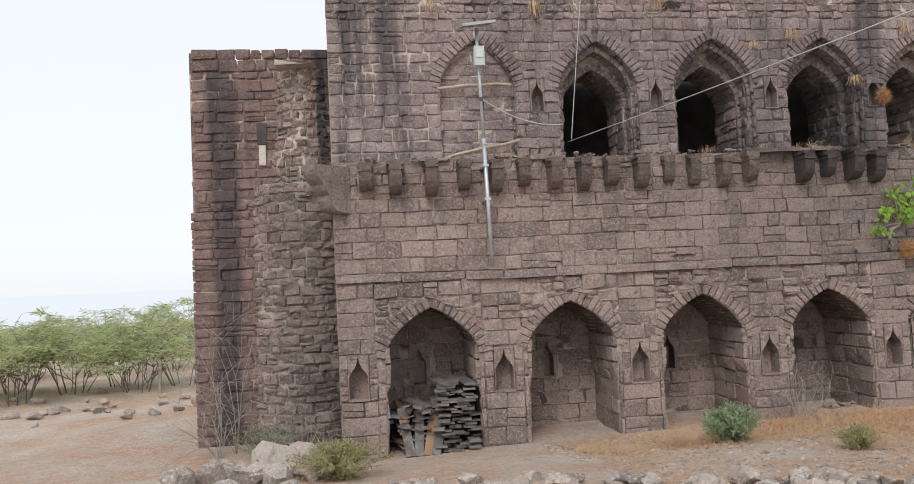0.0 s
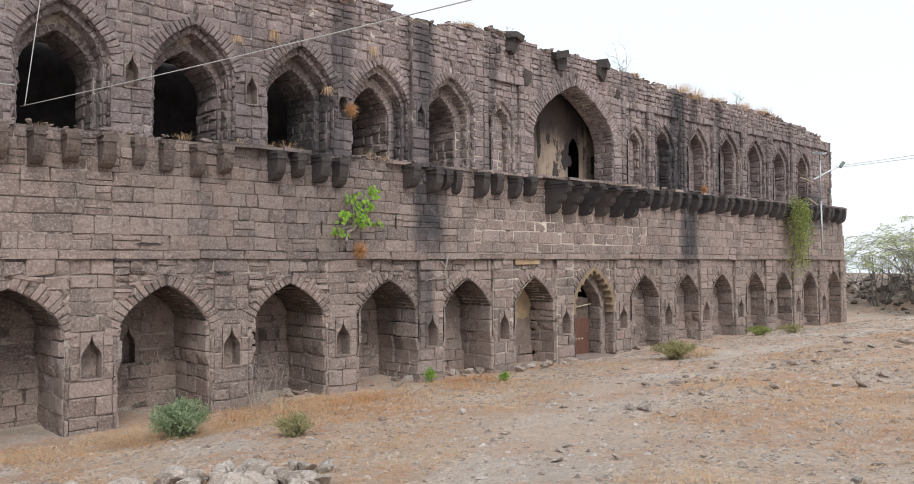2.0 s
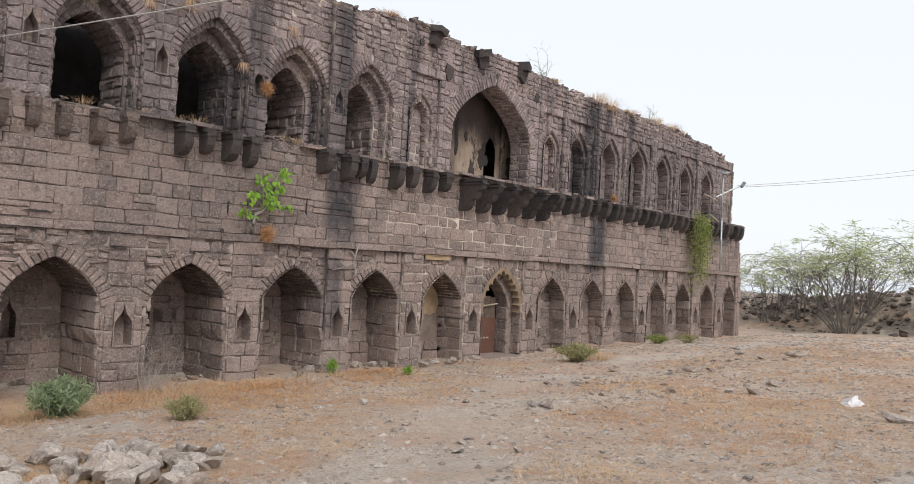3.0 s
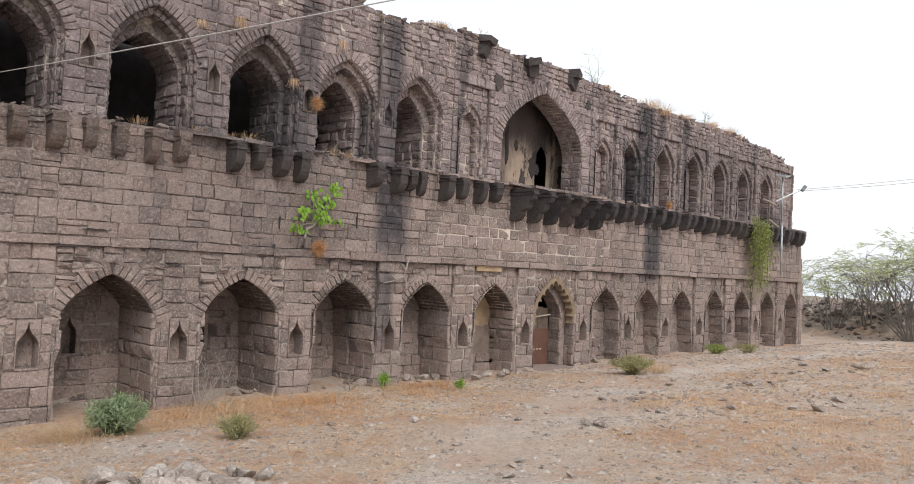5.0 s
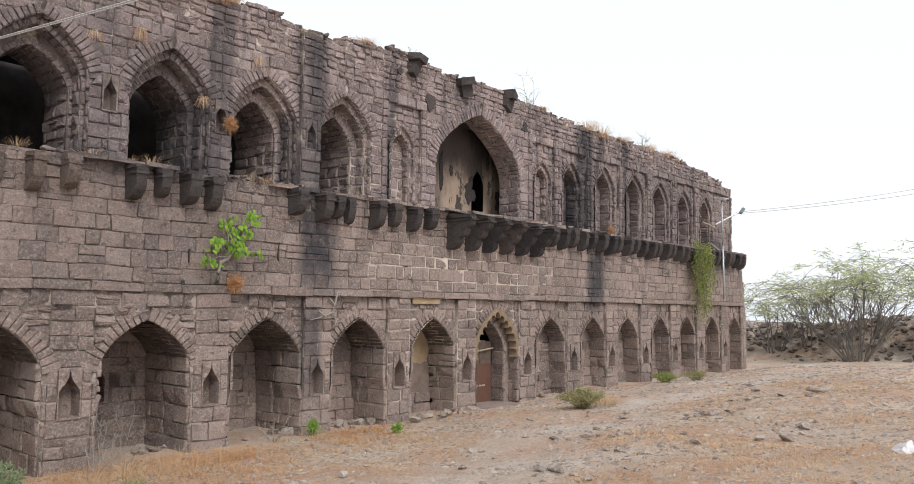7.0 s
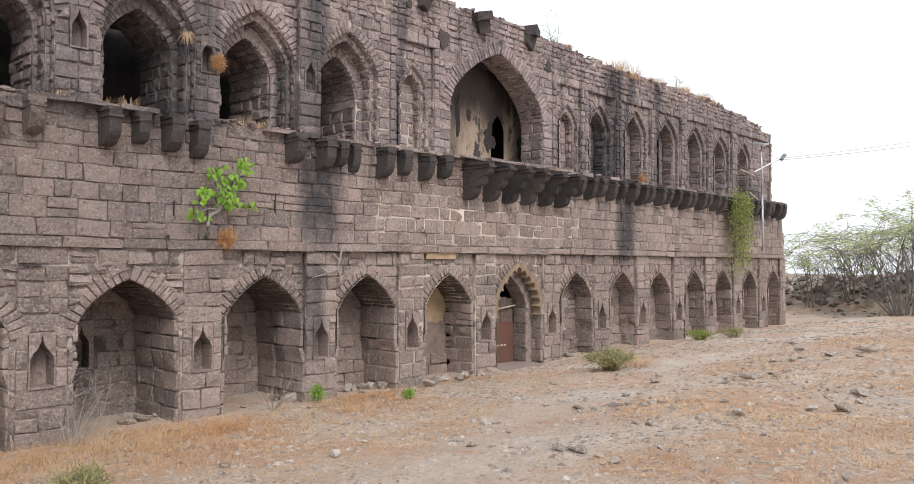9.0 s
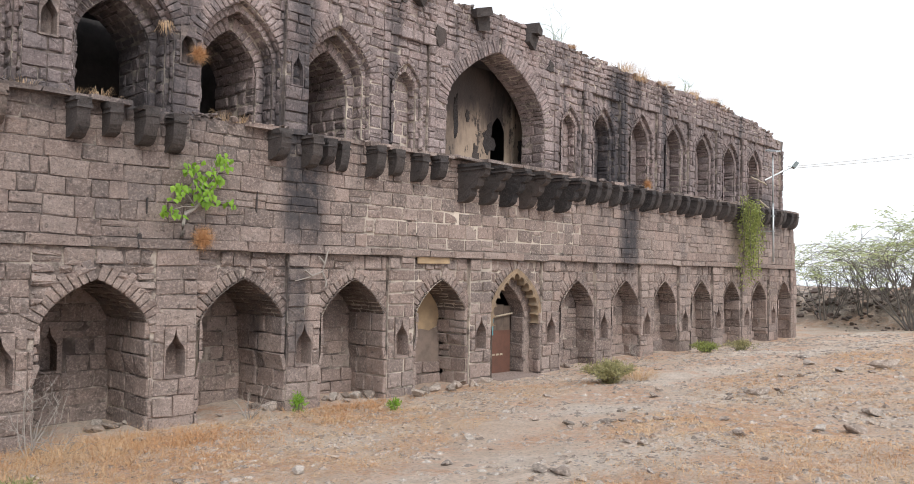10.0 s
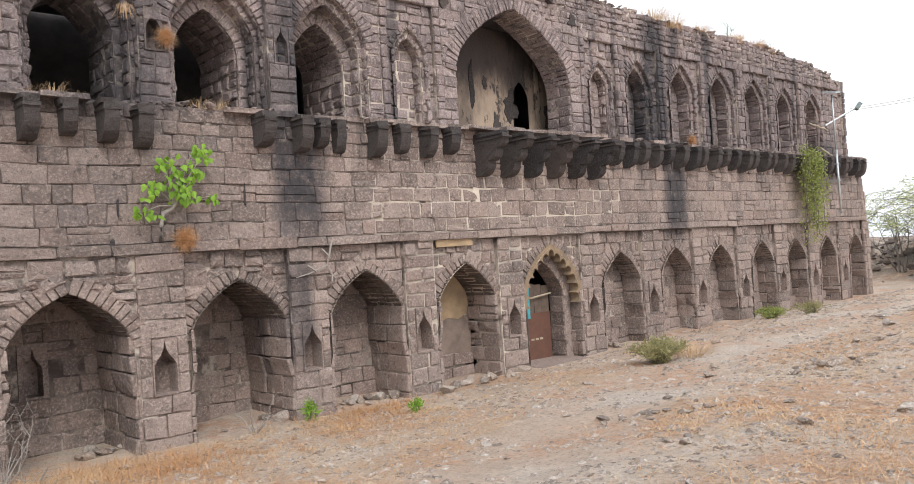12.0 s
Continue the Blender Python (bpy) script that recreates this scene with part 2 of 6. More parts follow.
class Mesh:
    """Collects loose pieces and becomes one mesh object."""

    def __init__(self):
        self.v, self.f = [], []

    def add(self, verts, faces):
        k = len(self.v)
        self.v.extend(tuple(p) for p in verts)
        self.f.extend(tuple(i + k for i in f) for f in faces)
        return self

    def quad(self, a, b, c, d):
        return self.add((a, b, c, d), ((0, 1, 2, 3),))

    def box(self, lo, hi, m=None, wear=0.0):
        v = [Vector((x, y, z)) for z in (lo[2], hi[2]) for y in (lo[1], hi[1]) for x in (lo[0], hi[0])]
        if wear:
            v = [p + Vector([rng.uniform(-wear, wear) for _ in range(3)]) for p in v]
        if m:
            v = [m @ p for p in v]
        return self.add(v, ((0, 2, 3, 1), (4, 5, 7, 6), (0, 1, 5, 4), (2, 6, 7, 3), (0, 4, 6, 2), (1, 3, 7, 5)))

    def tube(self, pts, radii, n=6, cap=True):
        pts = [Vector(p) for p in pts]
        if isinstance(radii, (int, float)):
            radii = [radii] * len(pts)
        v = []
        for i, p in enumerate(pts):
            d = (pts[min(i + 1, len(pts) - 1)] - pts[max(i - 1, 0)]).normalized()
            a = d.orthogonal().normalized()
            if abs(d.z) < 0.95:
                a = d.cross(Vector((0, 0, 1))).normalized()
            else:
                a = (Vector((1, 0, 0)) - d * d.x).normalized()
            b = d.cross(a)
            v += [p + (a * math.cos(6.2832 * j / n) + b * math.sin(6.2832 * j / n)) * radii[i] for j in range(n)]
        f = [(i * n + j, i * n + (j + 1) % n, (i + 1) * n + (j + 1) % n, (i + 1) * n + j) for i in range(len(pts) - 1) for j in range(n)]
        if cap:
            f += [tuple(range(n))[::-1], tuple(range((len(pts) - 1) * n, len(pts) * n))]
        return self.add(v, f)

    def data(self, name, mat, smooth=False):
        me = bpy.data.meshes.new(name)
        me.from_pydata(self.v, [], self.f)
        me.materials.append(mat)
        if smooth:
            me.polygons.foreach_set("use_smooth", [True] * len(me.polygons))
        me.update()
        return me

    def make(self, name, mat, parent=None, label="", smooth=False, category="", group="", kind=""):
        ob = new(name, self.data(name, mat, smooth))
        if parent:
            ob.parent = parent
        return tagged(ob, label, category, group, kind)


def holder(name, at, label, category, group="", kind=""):
    ob = new(name)
    ob.matrix_basis = Matrix.Translation(at)
    return tagged(ob, label, category, group, kind)


def local(parent, ob):
    """Puts ob, built in world places, under parent."""
    ob.parent = parent
    ob.matrix_parent_inverse = parent.matrix_basis.inverted()
    return ob


def block(corners, to_world, proud=0.02, deep=0.05, cut=0.009, lump=0.006):
    """One rough dressed stone with worn edges; corners go round (u, v)."""
    cu = sum(c[0] for c in corners) / 4
    cv = sum(c[1] for c in corners) / 4
    outer = []
    for i in range(4):
        p, q, o = corners[i], corners[i - 1], corners[(i + 1) % 4]
        for e in (q, o):
            L = math.hypot(e[0] - p[0], e[1] - p[1]) or 1e-6
            k = min(cut * rng.uniform(0.6, 1.7), L * 0.3) / L
            outer.append((p[0] + (e[0] - p[0]) * k, p[1] + (e[1] - p[1]) * k))
    hu = max(abs(c[0] - cu) for c in corners) or 1e-6
    hv = max(abs(c[1] - cv) for c in corners) or 1e-6
    tu, tv = rng.uniform(-1.5, 1.5) * lump, rng.uniform(-1.5, 1.5) * lump
    face = lambda u, w: proud + tu * (u - cu) / hu + tv * (w - cv) / hv
    worn = 0.007 + lump * 0.8
    v = [to_world(u, w, -deep) for u, w in outer]
    v += [to_world(u, w, face(u, w) - worn + rng.uniform(-lump, lump)) for u, w in outer]
    for u, w in outer:
        L = math.hypot(cu - u, cv - w) or 1e-6
        k = min(worn * rng.uniform(1.0, 2.6), 0.3 * L) / L
        v.append(to_world(u + (cu - u) * k, w + (cv - w) * k, face(u, w) + rng.uniform(-lump, lump)))
    v.append(to_world(cu + rng.uniform(-0.04, 0.04), cv, proud + rng.uniform(-0.3, 1.4) * lump))
    f = []
    for r in (0, 8):
        f += [(r + i, r + (i + 1) % 8, r + 8 + (i + 1) % 8, r + 8 + i) for i in range(8)]
    f += [(16 + i, 16 + (i + 1) % 8, 24) for i in range(8)]
    return v, f


def white_field(x, z):
    """Joints are wider where the wall was freshly pointed."""
    if 16.9 < x < 18.9 and 2.35 < z < 2.7:
        return 4.0
    return 1.8 if (0 < x < 2.4 and 4.6 < z < 7) else 2.6 if (13.3 < x < 20.4 and 2.75 < z < 3.95) or (14 < x < 19 and 0 < z < 2.7) else (1.35 if z > 4.7 else 1.0)


class Masonry:
    """Lays stones; those inside the near stretch become parts, the others one joined part."""

    def __init__(self, wall, mat, near, limit=290, name="stone"):
        self.wall, self.mat, self.near, self.limit, self.name = wall, mat, near, limit, name
        self.rest, self.count, self.later = Mesh(), 0, []

    def lay(self, corners, to_world, **kw):
        v, f = block(corners, to_world, **kw)
        x = sum(p[0] for p in v) / len(v)
        z = sum(p[2] for p in v) / len(v)
        if self.near and self.near[0] < x < self.near[1] and self.near[2] < z < self.near[3] and self.count < self.limit:
            self.count += 1
            self.later.append((v, f))
        else:
            self.rest.add(v, f)

    def finish(self):
        for v, f in self.later:
            m = Mesh().add(v, f)
            local(self.wall, m.make(self.name, self.mat))
        if self.rest.f:
            local(self.wall, self.rest.make("masonry", self.mat, kind="stuff"))


def spans_of(lo, hi, wmin, wmax):
    out, u = [], lo
    while hi - u > 1e-3:
        w = rng.uniform(wmin, wmax)
        if hi - u - w < wmin * 0.7:
            w = hi - u
        out.append((u, u + w))
        u += w
    return out


def courses_fill(mas, rows, lo, hi, to_world, wmin=0.3, wmax=0.7, joint=0.006, top=None, skip=None, proud=0.02, vary=0.013, lump=0.007, wob=0.013, split=0.07):
    """Fills the field between lo(v) and hi(v) with coursed stones."""
    for v0, v1 in zip(rows, rows[1:]):
        a0, a1, b0, b1 = lo(v0), lo(v1), hi(v0), hi(v1)
        if (b0 - a0) + (b1 - a1) < 0.10:
            continue
        a, b = (a0 + a1) / 2, (b0 + b1) / 2
        parts = spans_of(a, b, wmin, wmax) if b - a > 0.05 else [(a, b)]
        for i, (u0, u1) in enumerate(parts):
            if top and v1 > top((u0 + u1) / 2) + 0.03:
                continue
            if skip and skip((u0 + u1) / 2, (v0 + v1) / 2):
                continue
            t0 = rng.uniform(-0.012, 0.012)
            c = [[u0 + t0, v0], [u1 - t0, v0], [u1 + t0, v1], [u0 - t0, v1]]
            if i == 0:
                c[0][0], c[3][0] = a0, a1
            if i == len(parts) - 1:
                c[1][0], c[2][0] = b0, b1
            if c[1][0] - c[0][0] < 0.02 and c[2][0] - c[3][0] < 0.02:
                continue
            j = joint * rng.uniform(0.5, 1.5) * white_field((u0 + u1) / 2, (v0 + v1) / 2) * (2.4 if rng.random() < 0.09 else 1.0)
            e = [rng.uniform(-wob, wob) for _ in range(4)]
            c = [(c[0][0] + j, c[0][1] + j + e[0]), (max(c[1][0] - j, c[0][0] + j), c[1][1] + j + e[1]), (max(c[2][0] - j, c[3][0] + j), c[2][1] - j + e[2]), (c[3][0] + j, c[3][1] - j + e[3])]
            kw = dict(lump=lump, cut=0.009 if lump < 0.009 else 0.015)
            if rng.random() < split and v1 - v0 > 0.17:
                # two flat stones in place of one
                k = rng.uniform(0.35, 0.65)
                p, q = tuple(a + (b - a) * k for a, b in zip(c[0], c[3])), tuple(a + (b - a) * k for a, b in zip(c[1], c[2]))
                mas.lay([c[0], c[1], (q[0], q[1] - 0.006), (p[0], p[1] - 0.006)], to_world, proud=proud + rng.uniform(-vary, vary), **kw)
                mas.lay([(p[0], p[1] + 0.006), (q[0], q[1] + 0.006), c[2], c[3]], to_world, proud=proud + rng.uniform(-vary, vary), **kw)
            else:
                mas.lay(c, to_world, proud=proud + rng.uniform(-vary, vary), **kw)


def rows_of(z0, z1, h, vary=0.25):
    n = max(1, round((z1 - z0) / h))
    w = [1 + rng.uniform(-vary, vary) for _ in range(n)]
    s, out = 0.0, [z0]
    for k in w:
        s += k
        out.append(z0 + (z1 - z0) * s / sum(w))
    return out


def half_width(w, spring, apex, z):
    """Half the opening of a pointed arch at height z."""
    if z <= spring:
        return w
    v = min(1.0, (z - spring) / (apex - spring))
    return w * (1 - v ** 1.8) ** 0.85


def arch_points(cx, w, base, spring, apex, n=10):
    zs = [spring + (apex - spring) * math.sin(math.pi / 2 * i / n) for i in range(n + 1)]
    left = [(cx - w, base)] + [(cx - half_width(w, spring, apex, z), z) for z in zs]
    return left + [(2 * cx - x, z) for x, z in left[-2::-1]]


def wall_sheet(mesh, x0, x1, z0, z1, cx, w, spring, apex, y):
    """A wall field in the plane y with one arch through it."""
    zs = [z0, spring] + [spring + (apex - spring) * math.sin(math.pi / 2 * i / 10) for i in range(1, 11)]
    for a, b in zip(zs, zs[1:]):
        ha, hb = half_width(w, spring, apex, a), half_width(w, spring, apex, b)
        mesh.quad((x0, y, a), (cx - ha, y, a), (cx - hb, y, b), (x0, y, b))
        mesh.quad((cx + ha, y, a), (x1, y, a), (x1, y, b), (cx + hb, y, b))
    if z1 > apex:
        mesh.quad((x0, y, apex), (x1, y, apex), (x1, y, z1), (x0, y, z1))


def soffit(mesh, pts, y0, y1):
    for (xa, za), (xb, zb) in zip(pts, pts[1:]):
        mesh.quad((xa, y0, za), (xa, y1, za), (xb, y1, zb), (xb, y0, zb))


def ring(mas, cx, w, spring, apex, thick, to_world, pitch=0.13, start=0.0, proud=0.03):
    """The voussoirs of a pointed arch, stone by stone."""
    pts = arch_points(cx, w, spring - start, spring, apex, 16)
    half = pts[: len(pts) // 2 + 1]
    L = [0.0]
    for a, b in zip(half, half[1:]):
        L.append(L[-1] + math.hypot(b[0] - a[0], b[1] - a[1]))
    n = max(4, round(L[-1] / pitch))

    def at(s):
        for i in range(len(L) - 1):
            if s <= L[i + 1] or i == len(L) - 2:
                k = (s - L[i]) / max(1e-6, L[i + 1] - L[i])
                a, b = half[i], half[i + 1]
                d = (b[0] - a[0], b[1] - a[1])
                q = math.hypot(*d) or 1e-6
                return (a[0] + d[0] * k, a[1] + d[1] * k), (-d[1] / q, d[0] / q)

    for side in (-1, 1):
        for i in range(n):
            s0, s1 = L[-1] * i / n + 0.006, L[-1] * (i + 1) / n - 0.006
            (p, np_), (q, nq) = at(s0), at(s1)
            t = thick * rng.uniform(0.72, 1.15)
            o, r = (q[0] + nq[0] * t, q[1] + nq[1] * t), (p[0] + np_[0] * t, p[1] + np_[1] * t)
            if o[0] > cx - 0.008:
                o = (cx - 0.008, o[1])
            if r[0] > cx - 0.008:
                r = (cx - 0.008, r[1])
            c = [p, q, o, r]
            if side == 1:
                c = [(2 * cx - x, z) for x, z in (q, p, r, o)]
            mas.lay(c[::-1], to_world, proud=proud + rng.uniform(-0.010, 0.008), cut=0.012, lump=0.006)


# ---- the plan ----
F = 12.5          # face of the lower storey
U = 12.85         # face of the upper storey
X0, X1 = 0.12, 33.45
LOWER = [(1.66, 0.78), (4.04, 0.78), (6.39, 0.78), (8.75, 0.78), (11.07, 0.77), (13.3, 0.74), (15.52, 0.73), (17.85, 0.80), (20.15, 0.70), (22.3, 0.69), (24.32, 0.68), (26.5, 0.66), (28.5, 0.64), (30.6, 0.64), (32.7, 0.60)]
DOOR = 7
SPRING, APEX, STRING, LEDGE = 1.42, 2.23, 2.67, 4.66
DEPTHS = [1.4] * 5 + [1.05, 0.85, 0.3] + [0.55] * 7


def ground_z(x, y):
    """Height of the ground: rising gently away from the facade."""
    base = 0.04 + 0.073 * max(0.0, min(14.5, 12.4 - y))
    s = min(1.0, max(0.0, (9.0 - x) / 9.0))
    base -= 0.22 * s * max(0.0, 1 - max(0.0, 12.4 - y) / 6.0)
    base += 0.18 * min(1.0, max(0.0, (x - 14.0) / 10.0)) * min(1.0, max(0.0, y / 10.0))
    bank = min(1.0, max(0.0, (x - 40.0 - 0.10 * (12 - y)) / 4.0))
    base += max(0.9, min(2.05, 1.86 - 0.09 * (y - 9.0))) * bank * bank * (3 - 2 * bank)
    k = noise.noise((x * 0.35, y * 0.35, 0.3)) * 0.10 + noise.noise((x * 1.3, y * 1.3, 2.7)) * 0.035 + noise.noise((x * 4.1, y * 4.1, 5.2)) * 0.014
    if bank > 0:
        k += bank * (noise.noise((x * 0.6, y * 0.6, 9.0)) * 0.22 + noise.noise((x * 1.6, y * 1.6, 4.0)) * 0.26)
    fade = min(1.0, abs(y - 12.4) / 1.0) if 0 < x < 34 and y > 11.4 else 1.0
    return base + k * (0.35 + 0.65 * fade)


def axis(parts):
    out = []
    for a, b, s in parts:
        n = max(1, round((b - a) / s))
        out += [a + (b - a) * i / n for i in range(n)]
    return out + [parts[-1][1]]


gx = axis([(-2500, -300, 550), (-300, -60, 40), (-60, -10, 2.5), (-10, 36, 0.22), (36, 39, 0.5), (39, 52, 0.25), (52, 62, 1.0), (62, 120, 6), (120, 400, 70), (400, 2500, 525)])
gy = axis([(-2500, -300, 550), (-300, -60, 40), (-60, -6, 3), (-6, 16, 0.2), (16, 40, 0.8), (40, 100, 6), (100, 400, 75), (400, 2500, 525)])
gm = Mesh()
gm.v = [(x, y, ground_z(x, y)) for y in gy for x in gx]
nx = len(gx)
gm.f = [(j * nx + i, j * nx + i + 1, (j + 1) * nx + i + 1, (j + 1) * nx + i) for j in range(len(gy) - 1) for i in range(nx - 1)]
gm.make("ground", GROUND, label="dusty stony ground with dry straw-coloured grass", category="ground", kind="structure", smooth=True)

# glowing ring that stands in for the pale haze over the far plain
haze_m = Nodes("haze_glow", 1.0)
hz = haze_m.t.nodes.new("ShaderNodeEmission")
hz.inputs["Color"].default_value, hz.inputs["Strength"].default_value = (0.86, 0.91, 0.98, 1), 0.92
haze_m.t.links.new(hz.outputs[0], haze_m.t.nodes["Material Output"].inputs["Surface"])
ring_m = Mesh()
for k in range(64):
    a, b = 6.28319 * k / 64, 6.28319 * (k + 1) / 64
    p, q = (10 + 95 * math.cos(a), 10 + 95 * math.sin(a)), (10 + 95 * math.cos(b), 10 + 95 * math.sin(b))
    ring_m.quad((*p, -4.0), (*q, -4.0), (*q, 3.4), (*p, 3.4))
ring_m.make("backdrop", haze_m.mat, label="glowing backdrop ring painted as pale haze over the far plain", category="backdrop", kind="structure")

# ---- lower storey ----
DX0 = LOWER[DOOR][0]
PIER_NICHE, PIERS = (0.17, 0.76, 1.52), []


def holed_sheet(mesh, x0, x1, z0, z1, y, hole):
    """A wall strip in the plane y, with an upright rectangular hole in its middle."""
    if not hole:
        mesh.quad((x0, y, z0), (x1, y, z0), (x1, y, z1), (x0, y, z1))
        return
    c, (h, a, b) = (x0 + x1) / 2, hole
    mesh.quad((x0, y, z0), (x1, y, z0), (x1, y, a), (x0, y, a))
    mesh.quad((x0, y, b), (x1, y, b), (x1, y, z1), (x0, y, z1))
    mesh.quad((x0, y, a), (c - h, y, a), (c - h, y, b), (x0, y, b))
    mesh.quad((c + h, y, a), (x1, y, a), (x1, y, b), (c + h, y, b))


def niche_insert(mesh, c, y, h, a, b, w, spring, apex, deep=0.22):
    """A sunk stone frame with a small ogee niche cut through it."""
    pts = [(c - w, a + 0.03), (c - w, spring), (c - w * 0.98, spring + (apex - spring) * 0.12), (c - w * 0.72, spring + (apex - spring) * 0.32), (c - w * 0.36, spring + (apex - spring) * 0.5), (c - w * 0.14, spring + (apex - spring) * 0.7), (c, apex)]
    pts += [(2 * c - x, z) for x, z in pts[-2::-1]]
    n = len(pts)
    half = n // 2
    for (xa, za), (xb, zb) in zip(pts[:half], pts[1: half + 1]):
        mesh.quad((c - h, y, za), (xa, y, za), (xb, y, zb), (c - h, y, zb))
        mesh.quad((2 * c - xa, y, za), (c + h, y, za), (c + h, y, zb), (2 * c - xb, y, zb))
    mesh.quad((c - h, y, apex), (c + h, y, apex), (c + h, y, b), (c - h, y, b))
    mesh.quad((c - h, y, a), (c + h, y, a), (c + h, y, a + 0.03), (c - h, y, a + 0.03))
    soffit(mesh, pts + pts[:1], y, y + deep)
    mesh.quad((c - h, y + deep, a), (c + h, y + deep, a), (c + h, y + deep, b), (c - h, y + deep, b))
    for x in (c - h, c + h):
        mesh.quad((x, y - 0.003, a), (x, y + 0.05, a), (x, y + 0.05, b), (x, y - 0.003, b))
    mesh.quad((c - h, y - 0.003, b), (c + h, y - 0.003, b), (c + h, y + 0.05, b), (c - h, y + 0.05, b))
    mesh.quad((c - h, y - 0.003, a), (c + h, y - 0.003, a), (c + h, y + 0.05, a), (c - h, y + 0.05, a))


def soffit_courses(mas, cx, w, sp, ap, y, d0, d1, per=2, lo=0.2, hi=0.45):
    """Stones lining the underside of a pointed arch between the depths d0 and d1."""
    pts = arch_points(cx, w, sp - 0.02, sp, ap, 8)
    for (xa, za), (xb, zb) in zip(pts[1:], pts[2:-1]):
        d = Vector((xb - xa, 0, zb - za))
        if d.length < 0.02:
            continue
        nrm = Vector((d.z, 0, -d.x)).normalized()
        for k in range(per):
            o = Vector((xa, y, za)) + d * (k / per)
            to = (lambda o, d, nrm: lambda u, v, q: tuple(o + d.normalized() * v + nrm * q * 0.6 + Vector((0, u, 0))))(o, d, nrm)
            courses_fill(mas, [0.006, d.length / per - 0.006], lambda v: d0, lambda v: d1, to, lo, hi, joint=0.008)


def sag(u, v):
    """Courses of an old wall are never quite straight."""
    k = 0.030 if 2.5 < u < 11.5 and v > 1.5 else 0.018
    return u + 0.7 * k * noise.noise((u * 0.9, v * 0.8, 4.0)), v + k * (noise.noise((u * 0.5, v * 0.9, 1.0)) + 0.5 * noise.noise((u * 1.7, v * 1.2, 8.0)))


def front(d0):
    def to(u, v, d):
        x, z = sag(u, v)
        return (x, F + 0.010 - d0 - d, z)
    return to


def upf(d0):
    def to(u, v, d):
        x, z = sag(u, v)
        return (x, U + 0.010 - d0 - d, z)
    return to


REC = 0.085
wall = Mesh()
borders = [X0] + [(a[0] + a[1] + b[0] - b[1]) / 2 for a, b in zip(LOWER, LOWER[1:])] + [X1]
for i, (cx, w) in enumerate(LOWER):
    sp, ap = (SPRING, APEX) if i != DOOR else (1.5, 2.42)
    pa, pb = borders[i] + (0.33 if i else 0.62), borders[i + 1] - (0.33 if i < 14 else 0.2)
    wall_sheet(wall, pa, pb, -0.6, STRING, cx, w, sp, ap, F + 0.02 + (0.0 if i < 4 else REC))
    for p0, p1 in ([(borders[0], pa)] if i == 0 else []) + [(pb, borders[i + 1] + 0.33 if i < 14 else X1)]:
        holed_sheet(wall, p0, p1, -0.6, STRING, F + 0.02, (PIER_NICHE if p1 - p0 > 0.5 else None))
        if i >= 4 and p1 < X1:
            wall.quad((p0, F + 0.02 + REC, -0.6), (p0, F + 0.02, -0.6), (p0, F + 0.02, STRING), (p0, F + 0.02 + REC, STRING))
            wall.quad((p1, F + 0.02, -0.6), (p1, F + 0.02 + REC, -0.6), (p1, F + 0.02 + REC, STRING), (p1, F + 0.02, STRING))
        if p1 - p0 > 0.5:
            PIERS.append((p0 + p1) / 2)
    deep = DEPTHS[i]
    soffit(wall, arch_points(cx, w, -0.6, sp, ap), F + 0.03, F + deep)
    if i != DOOR:
        c = cx - 0.12
        holed_sheet(wall, c - 0.6, c + 0.6, -0.6, 2.6, F + deep, (0.19, 0.78, 1.54) if i < 4 else None)
        wall.quad((cx - w - 0.05, F + deep, -0.6), (c - 0.6, F + deep, -0.6), (c - 0.6, F + deep, 2.6), (cx - w - 0.05, F + deep, 2.6))
        wall.quad((c + 0.6, F + deep, -0.6), (cx + w + 0.05, F + deep, -0.6), (cx + w + 0.05, F + deep, 2.6), (c + 0.6, F + deep, 2.6))
wall.quad((X0, F + 0.02, STRING), (X1, F + 0.02, STRING), (X1, F + 0.02, LEDGE), (X0, F + 0.02, LEDGE))
wall.quad((X0, F + 0.03, LEDGE), (X1, F + 0.03, LEDGE), (X1, U + 0.05, LEDGE), (X0, U + 0.05, LEDGE))
wall.quad((X0, 20.0, -0.6), (X0, F + 0.03, -0.6), (X0, F + 0.03, LEDGE), (X0, 20.0, LEDGE))
wall.quad((X1, F + 0.03, -0.6), (X1, 20.0, -0.6), (X1, 20.0, LEDGE), (X1, F + 0.03, LEDGE))
wall.quad((X1, 20.0, -0.6), (X0, 20.0, -0.6), (X0, 20.0, LEDGE), (X1, 20.0, LEDGE))
NICHES = Mesh()
for c in PIERS:
    niche_insert(NICHES, c, F - 0.018, 0.17, 0.76, 1.52, 0.155, 1.12, 1.49, 0.3)
for cx, w in LOWER[:4]:
    niche_insert(NICHES, cx - 0.12, F + DEPTHS[0] - 0.024, 0.19, 0.78, 1.54, 0.12, 1.16, 1.47, 0.28)
